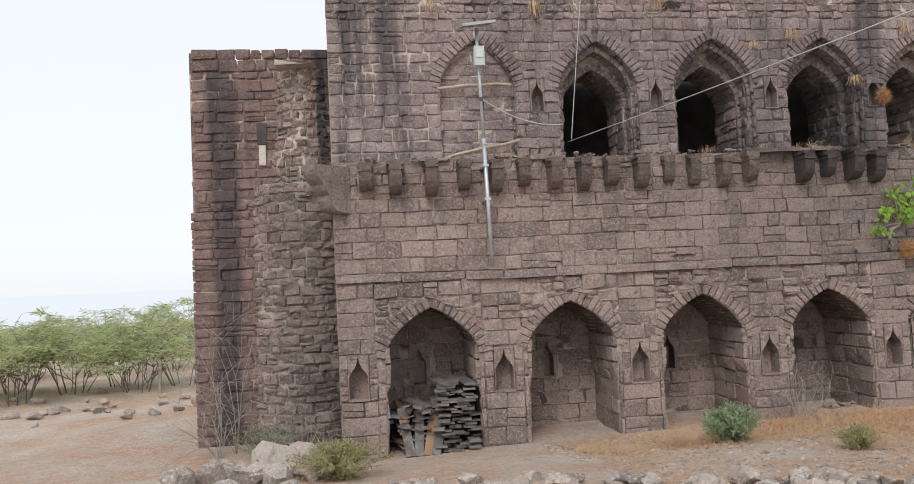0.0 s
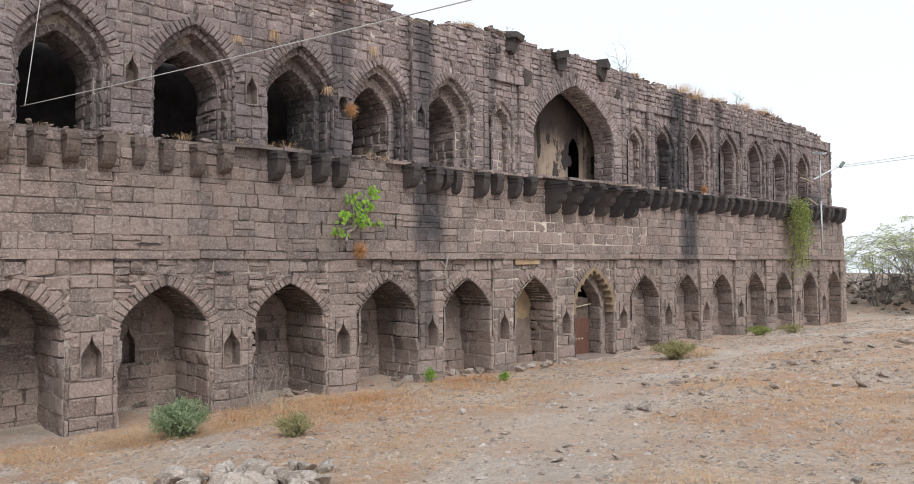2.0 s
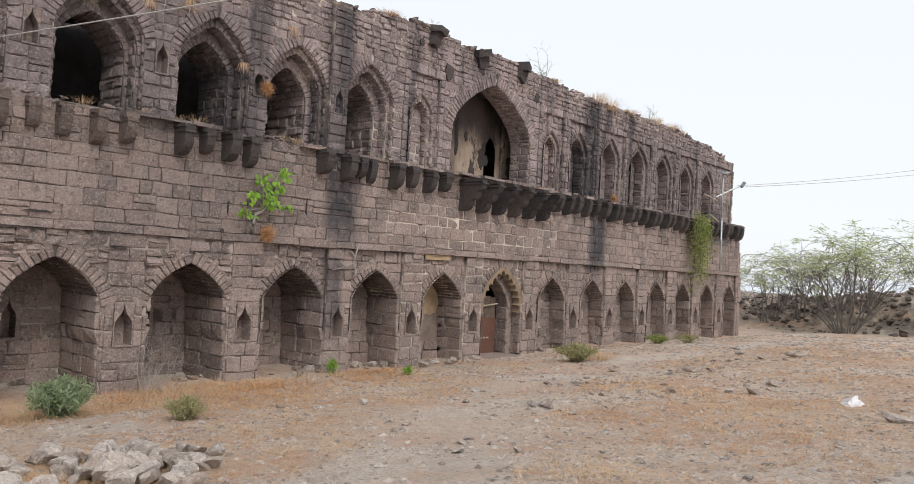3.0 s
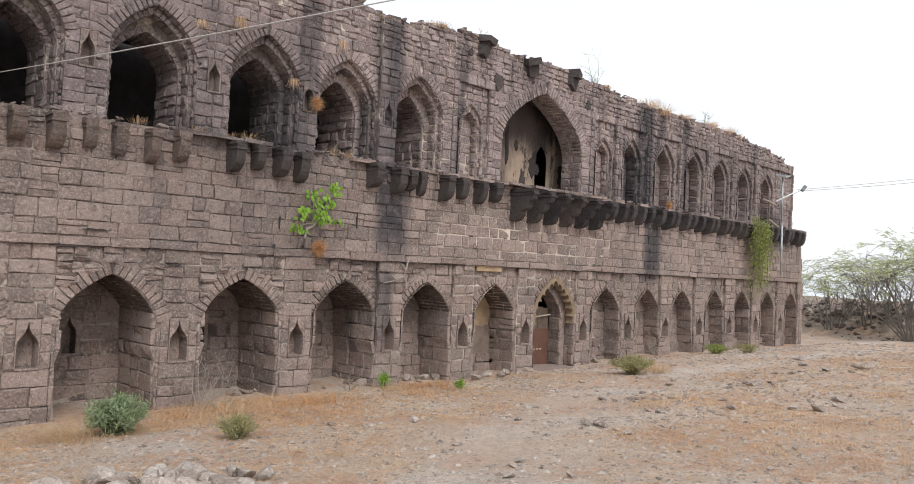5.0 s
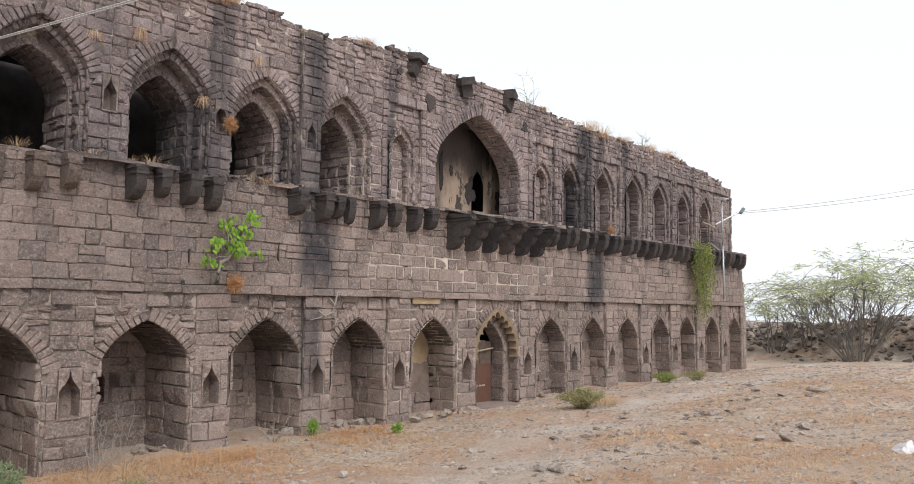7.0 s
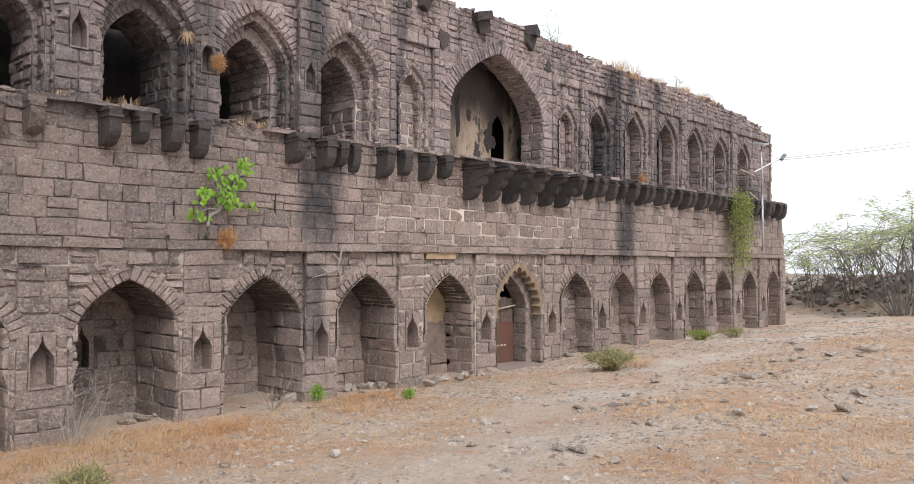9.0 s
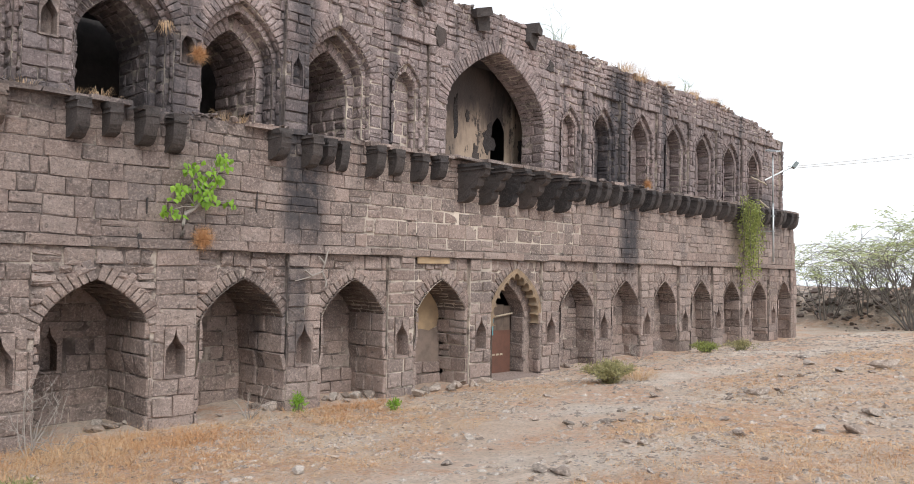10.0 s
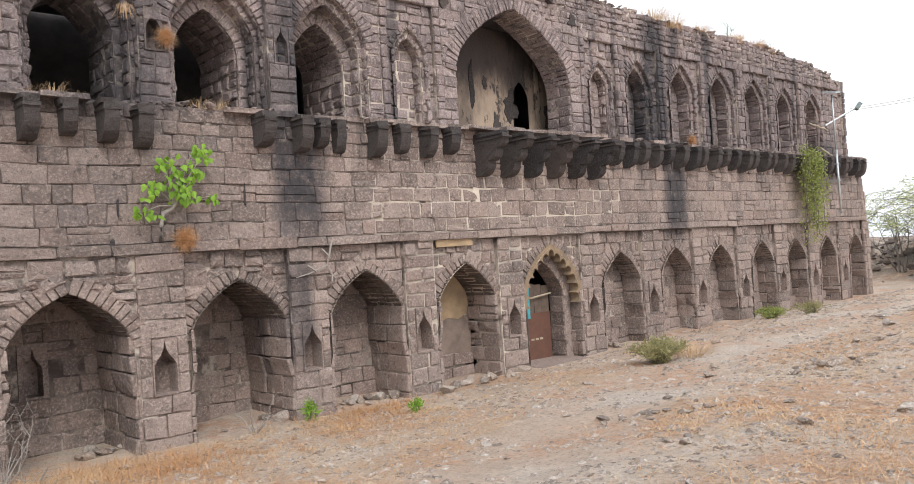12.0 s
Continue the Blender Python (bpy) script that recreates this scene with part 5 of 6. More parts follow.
def spreading_tree(at, height, spread, stems, sprays, seed, leaf=0.13, label="", group="", rad=0.05, low=0.5):
    """A many-stemmed thorn tree: stems fan out from the foot and carry a thin, flat crown of feathery sprays."""
    r = random.Random(seed)
    wood, crown, tips = Mesh(), Mesh(), []

    def roof(x, y):
        return height * (1.0 - 0.42 * min(1.0, math.hypot(x, y) / spread) ** 2.2)

    def grow(p, d, length, rr0, level):
        pts, rr, n = [p], [rr0], 6 if level == 0 else 4
        for k in range(n):
            flat = 0.16 if p.z > roof(p.x, p.y) * 0.55 else 0.0
            d = (d + rand_dir(r) * (0.16 if level < 2 else 0.3) + Vector((d.x * flat, d.y * flat, -flat * 1.6))).normalized()
            if p.z + d.z * length / n > roof(p.x, p.y):
                d = Vector((d.x, d.y, min(d.z, 0.05))).normalized()
            p = p + d * length / n
            pts.append(p)
            rr.append(rr0 * (1 - 0.65 * (k + 1) / n))
        wood.tube(pts, rr, 5 if level < 2 else 3, False)
        if level >= 2:
            tips.extend((pts[k], pts[k + 1]) for k in range(1, n))
        if level < 3:
            for k in range((5, 4, 3)[level]):
                j = r.randint(2 if level == 0 else 1, n)
                e = Vector((r.gauss(0, 1), r.gauss(0, 1), r.uniform(-0.1, 0.8))).normalized()
                grow(pts[j], (d * 0.9 + e * 0.75).normalized(), length * r.uniform(0.40, 0.62), rr[j] * 0.72 + 0.003, level + 1)

    for k in range(stems):
        a = 6.283 * (k + r.random() * 0.8) / stems
        out = r.uniform(0.08, 0.72) * spread / height
        d = Vector((math.cos(a) * out, math.sin(a) * out, 1)).normalized()
        grow(Vector((math.cos(a) * 0.3, math.sin(a) * 0.3, -0.12)), d, height * r.uniform(0.62, 0.85), rad * r.uniform(0.6, 1.1), 0)
    for k in range(sprays):
        p, q = tips[r.randrange(len(tips))]
        if p.z < roof(p.x, p.y) * r.uniform(low, 0.95):
            continue
        c = p.lerp(q, r.random()) + rand_dir(r) * 0.08
        a = r.uniform(0, 6.283)
        d = Vector((math.cos(a), math.sin(a), r.gauss(0.05, 0.22))).normalized()
        for j in range(3):
            o = c + d * leaf * 0.8 * j
            leaf_quad(crown, o, (d + rand_dir(r) * 0.35).normalized(), rand_dir(r, 1.5), leaf * r.uniform(0.9, 1.6), leaf * 0.14)
    t = holder("thorn_tree", at, label or "airy thorn tree with many thin stems and pale green leaves", "tree", group)
    wood.make("trunk", BARK, t, smooth=True)
    crown.make("crown", LEAF, t)
    return t


trees_r = [((38.5, 9.7), 4.9, 5.2, 16, 5600), ((42.0, 12.6), 4.0, 3.6, 9, 1700), ((41.2, 14.0), 3.0, 2.4, 8, 1200), ((39.8, 5.8), 5.3, 4.8, 13, 4800), ((46.5, 2.2), 5.2, 5.0, 9, 2400)]
for k, ((x, y), h, sp_, st_, lv) in enumerate(trees_r):
    spreading_tree((x, y, ground_z(x, y) - 0.05), h, sp_, st_, lv, 40 + k, 0.15, "airy thorn tree with many dark stems at the earth bank", "thorn trees at the bank", 0.042)
for k in range(15):
    x, y = (-14.5 + 1.05 * k, 23.6 + (k * 7 % 5) * 0.7) if k < 10 else (-17.0 + 2.6 * (k - 10), 31.0)
    spreading_tree((x, y, ground_z(x, y) - 0.1), 2.25 + (k * 3 % 4) * 0.2 + (0.3 if k > 9 else 0), 2.0, 8, 3600, 70 + k, 0.12, "pale green thorn tree beside the dirt track", "thorn trees along the track", 0.022, 0.35)


def bush(name, at, height, width, blades, mat, label, cat="bush", seed=1, wide=0.012, droop=0.25, down=0.0, top=False):
    """A tuft of bending blades or stalks; down < 0 makes it hang."""
    r = random.Random(seed)
    m = Mesh()
    for k in range(blades):
        a = r.uniform(0, 6.283)
        rad = width * math.sqrt(r.random()) * 0.45
        p = Vector((math.cos(a) * rad, math.sin(a) * rad, 0))
        lean = Vector((math.cos(a), math.sin(a), 0)) * r.uniform(0.1, 0.9) * width * 0.6
        h = height * r.uniform(0.35, 1.0) * (-1 if down else 1)
        side = Vector((-math.sin(a + r.uniform(-1, 1)), math.cos(a), 0)).normalized() * wide * r.uniform(0.6, 1.4)
        bend = h * droop * r.uniform(0.2, 2.2)
        q = p + lean * 0.3 + Vector((0, 0, h * 0.5))
        q2 = p + lean * 0.7 + Vector((0, 0, h * 0.88 - bend * 0.3))
        e = p + lean * r.uniform(1.0, 1.5) + Vector((0, 0, h - bend))
        m.add((p - side, p + side, q + side * 0.9, q2 + side * 0.6, e, q2 - side * 0.6, q - side * 0.9), ((0, 1, 2, 6), (6, 2, 3, 5), (5, 3, 4)))
    ob = m.make(name, mat, label=label, category=cat)
    ob.matrix_basis = Matrix.Translation(at)
    return ob


def leafy(name, at, height, width, n, mat, label, seed=1, leaf=0.05, stalks=40):
    r = random.Random(seed)
    t = holder(name, at, label, "bush")
    wood, lv = Mesh(), Mesh()
    for k in range(stalks):
        a, ln = r.uniform(0, 6.283), r.uniform(0.1, 1.0)
        e = Vector((math.cos(a) * width * 0.5 * ln, math.sin(a) * width * 0.5 * ln, height * r.uniform(0.55, 1.0) * (1 - 0.35 * ln)))
        b = Vector((math.cos(a) * 0.05, math.sin(a) * 0.05, 0))
        mid_ = b.lerp(e, 0.5) + Vector((0, 0, 0.08))
        wood.tube([b, mid_, e], [0.006, 0.005, 0.003], 3, False)
        for j in range(n // stalks):
            c = (b.lerp(mid_, r.random()) if r.random() < 0.35 else mid_.lerp(e, r.random())) + rand_dir(r) * 0.05
            leaf_quad(lv, c, rand_dir(r, 0.6), rand_dir(r), leaf * r.uniform(0.6, 1.4), leaf * 0.14)
    wood.make("brushwood", BARK, t)
    lv.make("foliage", mat, t)
    return t


on = lambda x, y, dz=-0.03: (x, y, ground_z(x, y) + dz)
leafy("green_bush", on(5.8, 10.45), 0.66, 1.0, 5200, SHRUB, "feathery grey-green bush on the dry ground", 3, 0.08, 90)
bush("dry_tuft", on(5.55, 10.6), 0.28, 1.3, 700, STRAW, "pale dry grass round a feathery bush", "grass", 32, 0.0028, 0.5)
leafy("small_bush", on(6.57, 8.65), 0.34, 0.6, 1500, WEED, "small grey-green bush in dry grass", 4, 0.06, 40)
leafy("green_bush", on(17.6, 9.95), 0.52, 1.25, 4200, WEED, "low olive-green bush on the bare ground", 5, 0.07, 80)
bush("dry_tuft", on(18.4, 9.8), 0.34, 0.75, 240, STRAW, "pale dry grass beside a green bush", "grass", 31, 0.0035)
leafy("green_bush", on(0.15, 10.6), 0.62, 1.6, 4600, WEED, "yellow-green bush beside a heap of rocks", 6, 0.07, 90)
leafy("small_bush", on(24.9, 11.6), 0.35, 0.9, 1400, VINE, "small green bush at the wall foot", 7, 0.08, 40)
leafy("small_bush", on(26.5, 11.3), 0.4, 1.2, 1200, WEED, "sparse olive bush at the wall foot", 8, 0.07, 40)
leafy("small_bush", on(11.95, 12.25), 0.4, 0.3, 260, FIGLEAF, "small bright green weed at the pier foot", 9, 0.07, 8)
leafy("small_bush", on(13.2, 11.3), 0.22, 0.3, 200, FIGLEAF, "small bright green weed in dry grass", 10, 0.07, 8)
leafy("small_bush", on(-1.2, 13.2), 0.8, 1.6, 900, SHRUB, "sparse shrub against the tower foot", 12, 0.06, 50)


def bare_shrub(at, height, width, n, seed, label, mat=None):
    r = random.Random(seed)
    m = Mesh()

    def grow(p, d, ln, rad, lev):
        pts = [p]
        for k in range(3):
            d = (d + rand_dir(r) * 0.3).normalized()
            p = p + d * ln / 3
            pts.append(p)
        m.tube(pts, [rad, rad * 0.8, rad * 0.6, rad * 0.3], 4, False)
        if lev < 2:
            for k in range(3):
                grow(pts[r.randint(1, 3)], (d + rand_dir(r) * 0.9).normalized(), ln * 0.55, rad * 0.55, lev + 1)

    for k in range(n):
        a = r.uniform(0, 6.283)
        grow(Vector((0, 0, -0.03)), Vector((math.cos(a) * width / height, math.sin(a) * width / height, 1)).normalized(), height * r.uniform(0.5, 0.8), 0.010, 0)
    ob = m.make("bare_shrub", mat or PALEBARK, label=label, category="shrub")
    ob.matrix_basis = Matrix.Translation(at)


bare_shrub(on(7.75, 11.9), 1.0, 0.5, 6, 1, "leafless pale shrub in front of a pier")
bare_shrub(on(11.0, 12.2), 0.6, 0.5, 6, 2, "leafless pale shrub in a recess")
bare_shrub(on(8.05, 11.7), 0.5, 0.5, 5, 3, "leafless low shrub at the pier foot")
bare_shrub(on(22.3, 12.1), 0.8, 0.6, 6, 4, "leafless pale shrub in a far recess")
bare_shrub(on(-1.75, 13.9), 3.0, 0.6, 5, 5, "tall leafless shrub climbing the tower wall")
bare_shrub(on(-2.0, 13.6), 1.7, 0.9, 9, 6, "leafless grey shrub at the tower foot")
bare_shrub(on(-0.5, 13.3), 1.0, 0.8, 9, 8, "tangled leafless shrub at the buttress foot")

# young fig tree rooted in the wall
fig = holder("fig_sapling", (9.95, F - 0.03, 2.85), "young fig sapling with bright leaves rooted in the wall", "sapling")
stem = [(9.95, F - 0.03, 2.84), (9.93, F - 0.10, 3.05), (9.97, F - 0.09, 3.2), (10.08, F - 0.12, 3.26), (10.18, F - 0.18, 3.42), (10.22, F - 0.22, 3.62)]
local(fig, Mesh().tube(stem, [0.034, 0.03, 0.034, 0.028, 0.022, 0.012], 7).make("trunk", PALEBARK, smooth=True))
r = random.Random(5)
lv, tw_ = Mesh(), Mesh()
for cx, cz, n, rad in ((9.66, 3.22, 16, 0.15), (9.78, 3.55, 8, 0.09), (9.95, 3.86, 11, 0.09), (10.15, 3.68, 34, 0.22), (10.2, 3.5, 22, 0.18), (10.42, 3.75, 12, 0.1), (10.5, 4.0, 16, 0.12), (10.62, 3.42, 8, 0.08), (10.38, 4.1, 5, 0.06)):
    tw_.tube([(10.1, F - 0.14, 3.3), ((cx + 10.1) / 2, F - 0.2, (cz + 3.3) / 2 + 0.03), (cx, F - 0.25, cz)], [0.01, 0.008, 0.004], 4, False)
    for k in range(n):
        p = Vector((cx + r.gauss(0, rad * 0.6), F - 0.22 + r.gauss(0, 0.07), cz + r.gauss(0, rad * 0.6)))
        d = Vector((r.gauss(0, 0.5), r.gauss(-0.2, 0.4), -1 + r.gauss(0, 0.4))).normalized()
        nn = Vector((r.gauss(0, 0.5), -1, r.gauss(0.3, 0.3))).normalized()
        s = d.cross(nn).normalized()
        ln, wd = r.uniform(0.09, 0.14), r.uniform(0.035, 0.05)
        lv.add((p, p + d * ln * 0.25 + s * wd, p + d * ln * 0.6 + s * wd * 0.7, p + d * ln, p + d * ln * 0.6 - s * wd * 0.7, p + d * ln * 0.25 - s * wd, p + d * ln * 0.4 + nn * 0.012), ((0, 1, 6), (1, 2, 6), (2, 3, 6), (3, 4, 6), (4, 5, 6), (5, 0, 6)))
local(fig, tw_.make("brushwood", PALEBARK))
local(fig, lv.make("foliage", FIGLEAF))

# creeper over the ledge
vine = holder("creeper", (29.0, F - 0.1, 2.3), "green creeper hanging over the ledge and wall", "creeper")
lv, st = Mesh(), Mesh()
for k in range(26):
    x = 28.7 + r.gauss(0, 0.42)
    p = Vector((x, F - 0.45 - 0.2 * r.random(), 4.6 + r.uniform(-0.1, 0.35)))
    pts = [p]
    ln = r.uniform(0.5, 2.5)
    for j in range(8):
        p = p + Vector((r.gauss(0.06, 0.07), 0.03, -ln / 8))
        p.y = min(p.y, F - 0.08)
        pts.append(p)
        for q in range(15):
            leaf_quad(lv, p + rand_dir(r) * 0.14, rand_dir(r, -0.3), rand_dir(r), 0.10, 0.02)
    st.tube(pts, 0.008, 3, False)
local(vine, st.make("brushwood", BARK))
local(vine, lv.make("foliage", VINE))
# pale dead roots on a pilaster
m = Mesh()
for pts in (((12.62, 2.75), (12.55, 2.5), (12.5, 2.36), (12.2, 2.25), (11.95, 2.2)), ((12.5, 2.36), (12.6, 2.2), (12.58, 2.1)), ((12.55, 2.5), (12.42, 2.62)), ((12.3, 2.28), (12.15, 2.38))):
    m.tube([(x, F - 0.05 - 0.02 * r.random(), z) for x, z in pts], [0.02 - 0.003 * k for k in range(len(pts))], 5)
m.make("dead_root", PALEBARK, label="pale dead root clinging to the pilaster", category="root")

# dry tufts in the joints, on the ledge and along the wall head
TUFTS = [(3.75, 7.5, 0.35, 1), (6.05, 7.6, 0.3, 1), (7.8, 6.75, 0.2, 1), (8.55, 7.0, 0.34, 1), (9.75, 6.1, 0.2, 1), (10.85, 7.1, 0.32, 1), (1.9, 7.5, 0.3, 1)]
for k, (x, z, h, d) in enumerate(TUFTS):
    ob = bush("hanging_tuft", (x, U - 0.05, z), h * 1.25, 0.24, 80, STRAW, "dry straw tuft hanging from a wall joint", "grass", 100 + k, 0.0022, 0.2, down=1)
for k, (x, y, z, s) in enumerate(((10.28, U - 0.06, 5.7, 0.20), (10.24, F - 0.08, 2.84, 0.25), (23.6, U - 0.1, 4.85, 0.24))):
    m = Mesh()
    for j in range(900):
        d = rand_dir(r)
        d.y = -abs(d.y) * 0.8
        side = d.cross(rand_dir(r)).normalized() * 0.003
        e = d * s * r.uniform(0.6, 1.05)
        o = rand_dir(r) * s * 0.45 * r.random()
        o.y = -abs(o.y)
        m.add((o + side, o - side, e + rand_dir(r) * 0.05), ((0, 1, 2),))
    ob = m.make("dry_weed", RUST, label="round rust-brown dried weed growing from the wall", category="weed", group="dried weeds on the wall")
    ob.matrix_basis = Matrix.Translation((x, y, z))
LT = [(3.05, 0.22), (3.4, 0.14), (4.5, 0.12), (6.7, 0.18), (7.8, 0.26), (8.5, 0.24), (8.75, 0.3), (9.0, 0.16), (10.75, 0.3), (10.95, 0.22), (7.4, 0.15), (5.6, 0.1)]
for k, (x, h) in enumerate(LT):
    bush("dry_tuft", (x, F + 0.12 + 0.1 * (k % 3), LEDGE + 0.05), h, 0.3, 60, STRAW, "dry straw tuft growing on the ledge", "grass", 140 + k, 0.0018, 0.5)
HT = [(1.7, 0.3, 0.5), (2.6, 0.3, 0.9), (3.2, 0.4, 0.6), (5.4, 0.35, 0.6), (6.5, 0.4, 0.7), (5.9, 0.35, 0.8), (7.4, 0.5, 0.7), (7.8, 0.4, 0.8), (8.7, 0.45, 1.0), (9.2, 0.3, 0.6), (9.9, 0.4, 0.8), (10.3, 0.5, 0.4), (13.6, 0.2, 0.5), (12.0, 0.2, 0.4), (22.6, 0.45, 0.8), (23.3, 0.55, 0.8), (24.6, 0.25, 0.7), (26.6, 0.5, 0.4), (27.6, 0.35, 0.7), (28.6, 0.45, 0.3), (20.2, 0.2, 0.4)]
for k, (x, h, w) in enumerate(HT):
    bush("dry_tuft", (x, U + 0.12, top_z(x) - 0.08), h * 0.9, w, 420, STRAW if x > 11 else RUST if k % 3 == 1 else STRAW, "dry grass tuft on the ruined wall head", "grass", 160 + k, 0.0024, 0.5)
for x, h, s in ((20.05, 1.25, 9), (19.9, 0.7, 10), (15.4, 0.5, 11), (26.5, 0.7, 12), (28.5, 0.5, 13)):
    bare_shrub((x, U + 0.3, top_z(x) - 0.1), h, 0.10, 2 if h > 1 else 4, s, "thin dry weed stalk on the wall head", SHRUB)

# ---- planks stored in the first recess ----
r = random.Random(21)
z = -0.12
for k in range(25):
    h = r.uniform(0.022, 0.045)
    for x in (1.80, 2.02, 2.24):
        if r.random() < 0.12:
            continue
        m = Mesh().box((-0.10, -0.55, 0), (0.10, 0.6, h), wear=0.006)
        ob = m.make("plank", TIMBER if r.random() < 0.94 else FRESHWOOD, label="weathered grey timber plank in a neat stack", category="plank", group="stacked planks")
        ob.matrix_basis = pose(x + r.uniform(-0.06, 0.06), F + 0.5 + r.uniform(-0.2, 0.14), z, 0, r.uniform(-3, 3), r.uniform(-10, 10))
    z += h + 0.009
for k in range(52):
    lvl = k // 6
    m = Mesh().box((-r.uniform(0.05, 0.09), -0.5, 0), (r.uniform(0.05, 0.09), 0.5, r.uniform(0.02, 0.045)), wear=0.006)
    ob = m.make("plank", TIMBER if k % 9 else FRESHWOOD, label="loose weathered timber plank in an untidy heap", category="plank", group="heaped planks")
    ob.matrix_basis = pose(0.98 + r.uniform(0, 0.68), F + 0.52 + r.uniform(-0.15, 0.15), -0.1 + lvl * 0.085, r.uniform(-7, 9), r.uniform(-18, 18), r.uniform(-26, 26))
for k, (x, a) in enumerate(((1.35, 6), (1.5, 14), (1.22, -8), (1.62, 18))):
    m = Mesh().box((-0.075, -0.02, 0), (0.075, 0.02, 0.85), wear=0.005)
    ob = m.make("plank", FRESHWOOD if k == 1 else TIMBER, label="timber plank leaning on the heap", category="plank", group="leaning planks")
    ob.matrix_basis = pose(x, F - 0.22, -0.14, -32, a, 0)

# ---- rocks ----


def rock_mesh(seed, mat):
    rr = random.Random(seed)
    bm = bmesh.new()
    bmesh.ops.create_icosphere(bm, subdivisions=2, radius=0.55)
    o = rr.uniform(0, 50)
    cuts = [(rand_dir(rr), rr.uniform(0.20, 0.38)) for _ in range(13)]
    for v in bm.verts:
        for n, d in cuts:
            e = v.co.dot(n) - d
            if e > 0:
                v.co -= n * e
        v.co *= 1 + 0.05 * noise.noise(v.co * 4 + Vector((o, 0, 0)))
    me = bpy.data.meshes.new("rock")
    bm.to_mesh(me)
    bm.free()
    me.materials.append(mat)
    return me


ROCKS = [rock_mesh(k, ROCK) for k in range(8)]
DARKROCKS = [rock_mesh(20 + k, PEBBLE) for k in range(6)]


def rock(x, y, sx, sy, sz, seed, label, group="", dark=False, dz=0.0, name="rock"):
    rr = random.Random(seed)
    ob = new(name, (DARKROCKS if dark else ROCKS)[seed % (6 if dark else 8)])
    ob.matrix_basis = pose(x, y, ground_z(x, y) + sz * 0.22 + dz, rr.uniform(-15, 15), rr.uniform(-15, 15), rr.uniform(0, 360)) @ Matrix.Diagonal((sx, sy, sz, 1))
    return tagged(ob, label, "rock", group)


for k, (x, y, s) in enumerate(((-1.62, 10.5, 0.62), (-0.75, 11.1, 0.85), (-0.35, 11.3, 0.7), (-1.05, 10.1, 0.5), (-0.72, 10.0, 0.5), (-1.25, 11.0, 0.5), (-1.9, 10.0, 0.5), (-0.3, 10.6, 0.45), (-1.45, 11.5, 0.4), (-2.1, 11.0, 0.3), (-0.5, 9.6, 0.3), (-1.3, 9.6, 0.34), (-1.0, 10.6, 0.4), (-0.6, 10.5, 0.4), (-1.5, 10.9, 0.34))):
    rock(x, y, s * 1.25, s * 1.05, s * 1.0, k, "pale grey broken rock in a heap near the tower", "rocks heaped near the tower")
r = random.Random(77)
for k in range(44):
    u = r.random()
    x, y = 0.6 + 4.6 * u + r.gauss(0, 0.25), 9.0 - 2.9 * u + r.gauss(0, 0.28)
    s = r.uniform(0.12, 0.34)
    rock(x, y, s * 1.2, s, s * 0.7, k, "grey broken stone in a rubble strip", "rubble strip stones", k % 4 == 0)
for k in range(70):
    x, y = 4.45 + r.gauss(0, 0.42), 5.9 + r.gauss(0, 0.42)
    s = r.uniform(0.10, 0.36)
    rock(x, y, s * 1.2, s, s * 0.8, k, "pale grey broken stone in a low heap", "low heap of pale stones", k % 6 == 0, dz=max(0.0, 0.07 - 0.10 * math.hypot(x - 4.5, y - 6.1)))
for k in range(46):
    c = r.choice(((13.6, 12.9), (15.7, 12.7), (15.3, 12.4), (13.2, 12.8), (9.1, 13.1), (11.3, 13.0), (20.0, 12.7), (16.0, 12.3)))
    x, y = c[0] + r.gauss(0, 0.28), c[1] + r.gauss(0, 0.18)
    s = r.uniform(0.10, 0.30)
    rock(x, y, s * 1.2, s, s * 0.7, k, "rough dark stone lying in a wall recess", "fallen stones in the recesses", k % 3 != 0)
rock(14.55, 12.15, 0.36, 0.3, 0.3, 2, "dark grey stone at the pier foot", dark=True)
rock(21.75, 6.2, 0.85, 0.5, 0.3, 3, "large flat pale stone slab lying on the ground", dz=0.05, name="stone_slab")
for k, (x, y, s) in enumerate(((7.31, 4.75, 0.15), (7.77, 4.34, 0.13), (16.27, 4.75, 0.3), (17.47, 6.94, 0.42), (14.66, 4.53, 0.3), (12.6, 1.95, 0.4), (14.4, 4.9, 0.2), (13.3, 5.4, 0.2), (12.2, 6.0, 0.16), (11.7, 8.2, 0.16), (10.2, 7.1, 0.15), (21.0, 6.8, 0.3), (9.0, 8.0, 0.18), (16.4, 8.3, 0.2), (22.5, 8.0, 0.3), (24.0, 8.6, 0.3))):
    rock(x, y, s * 1.3, s, s * 0.55, k, "angular stone lying on the dry ground", "loose stones on the ground", k % 3 == 1)
for k in range(150):
    c = r.choice(((13.5, 7.3), (14.5, 6.5), (17.4, 6.9), (10.5, 5.6), (16.0, 4.9), (20.0, 7.5)))
    x, y = (r.uniform(6, 31), r.uniform(2.0, 11.8)) if k < 80 else (c[0] + r.gauss(0, 0.5), c[1] + r.gauss(0, 0.35))
    s = r.uniform(0.06, 0.16)
    rock(x, y, s * 1.5, s, s * 0.6, k, "small angular stone lying on the dry ground", "small loose stones on the ground", k % 2 == 0 or k > 80)
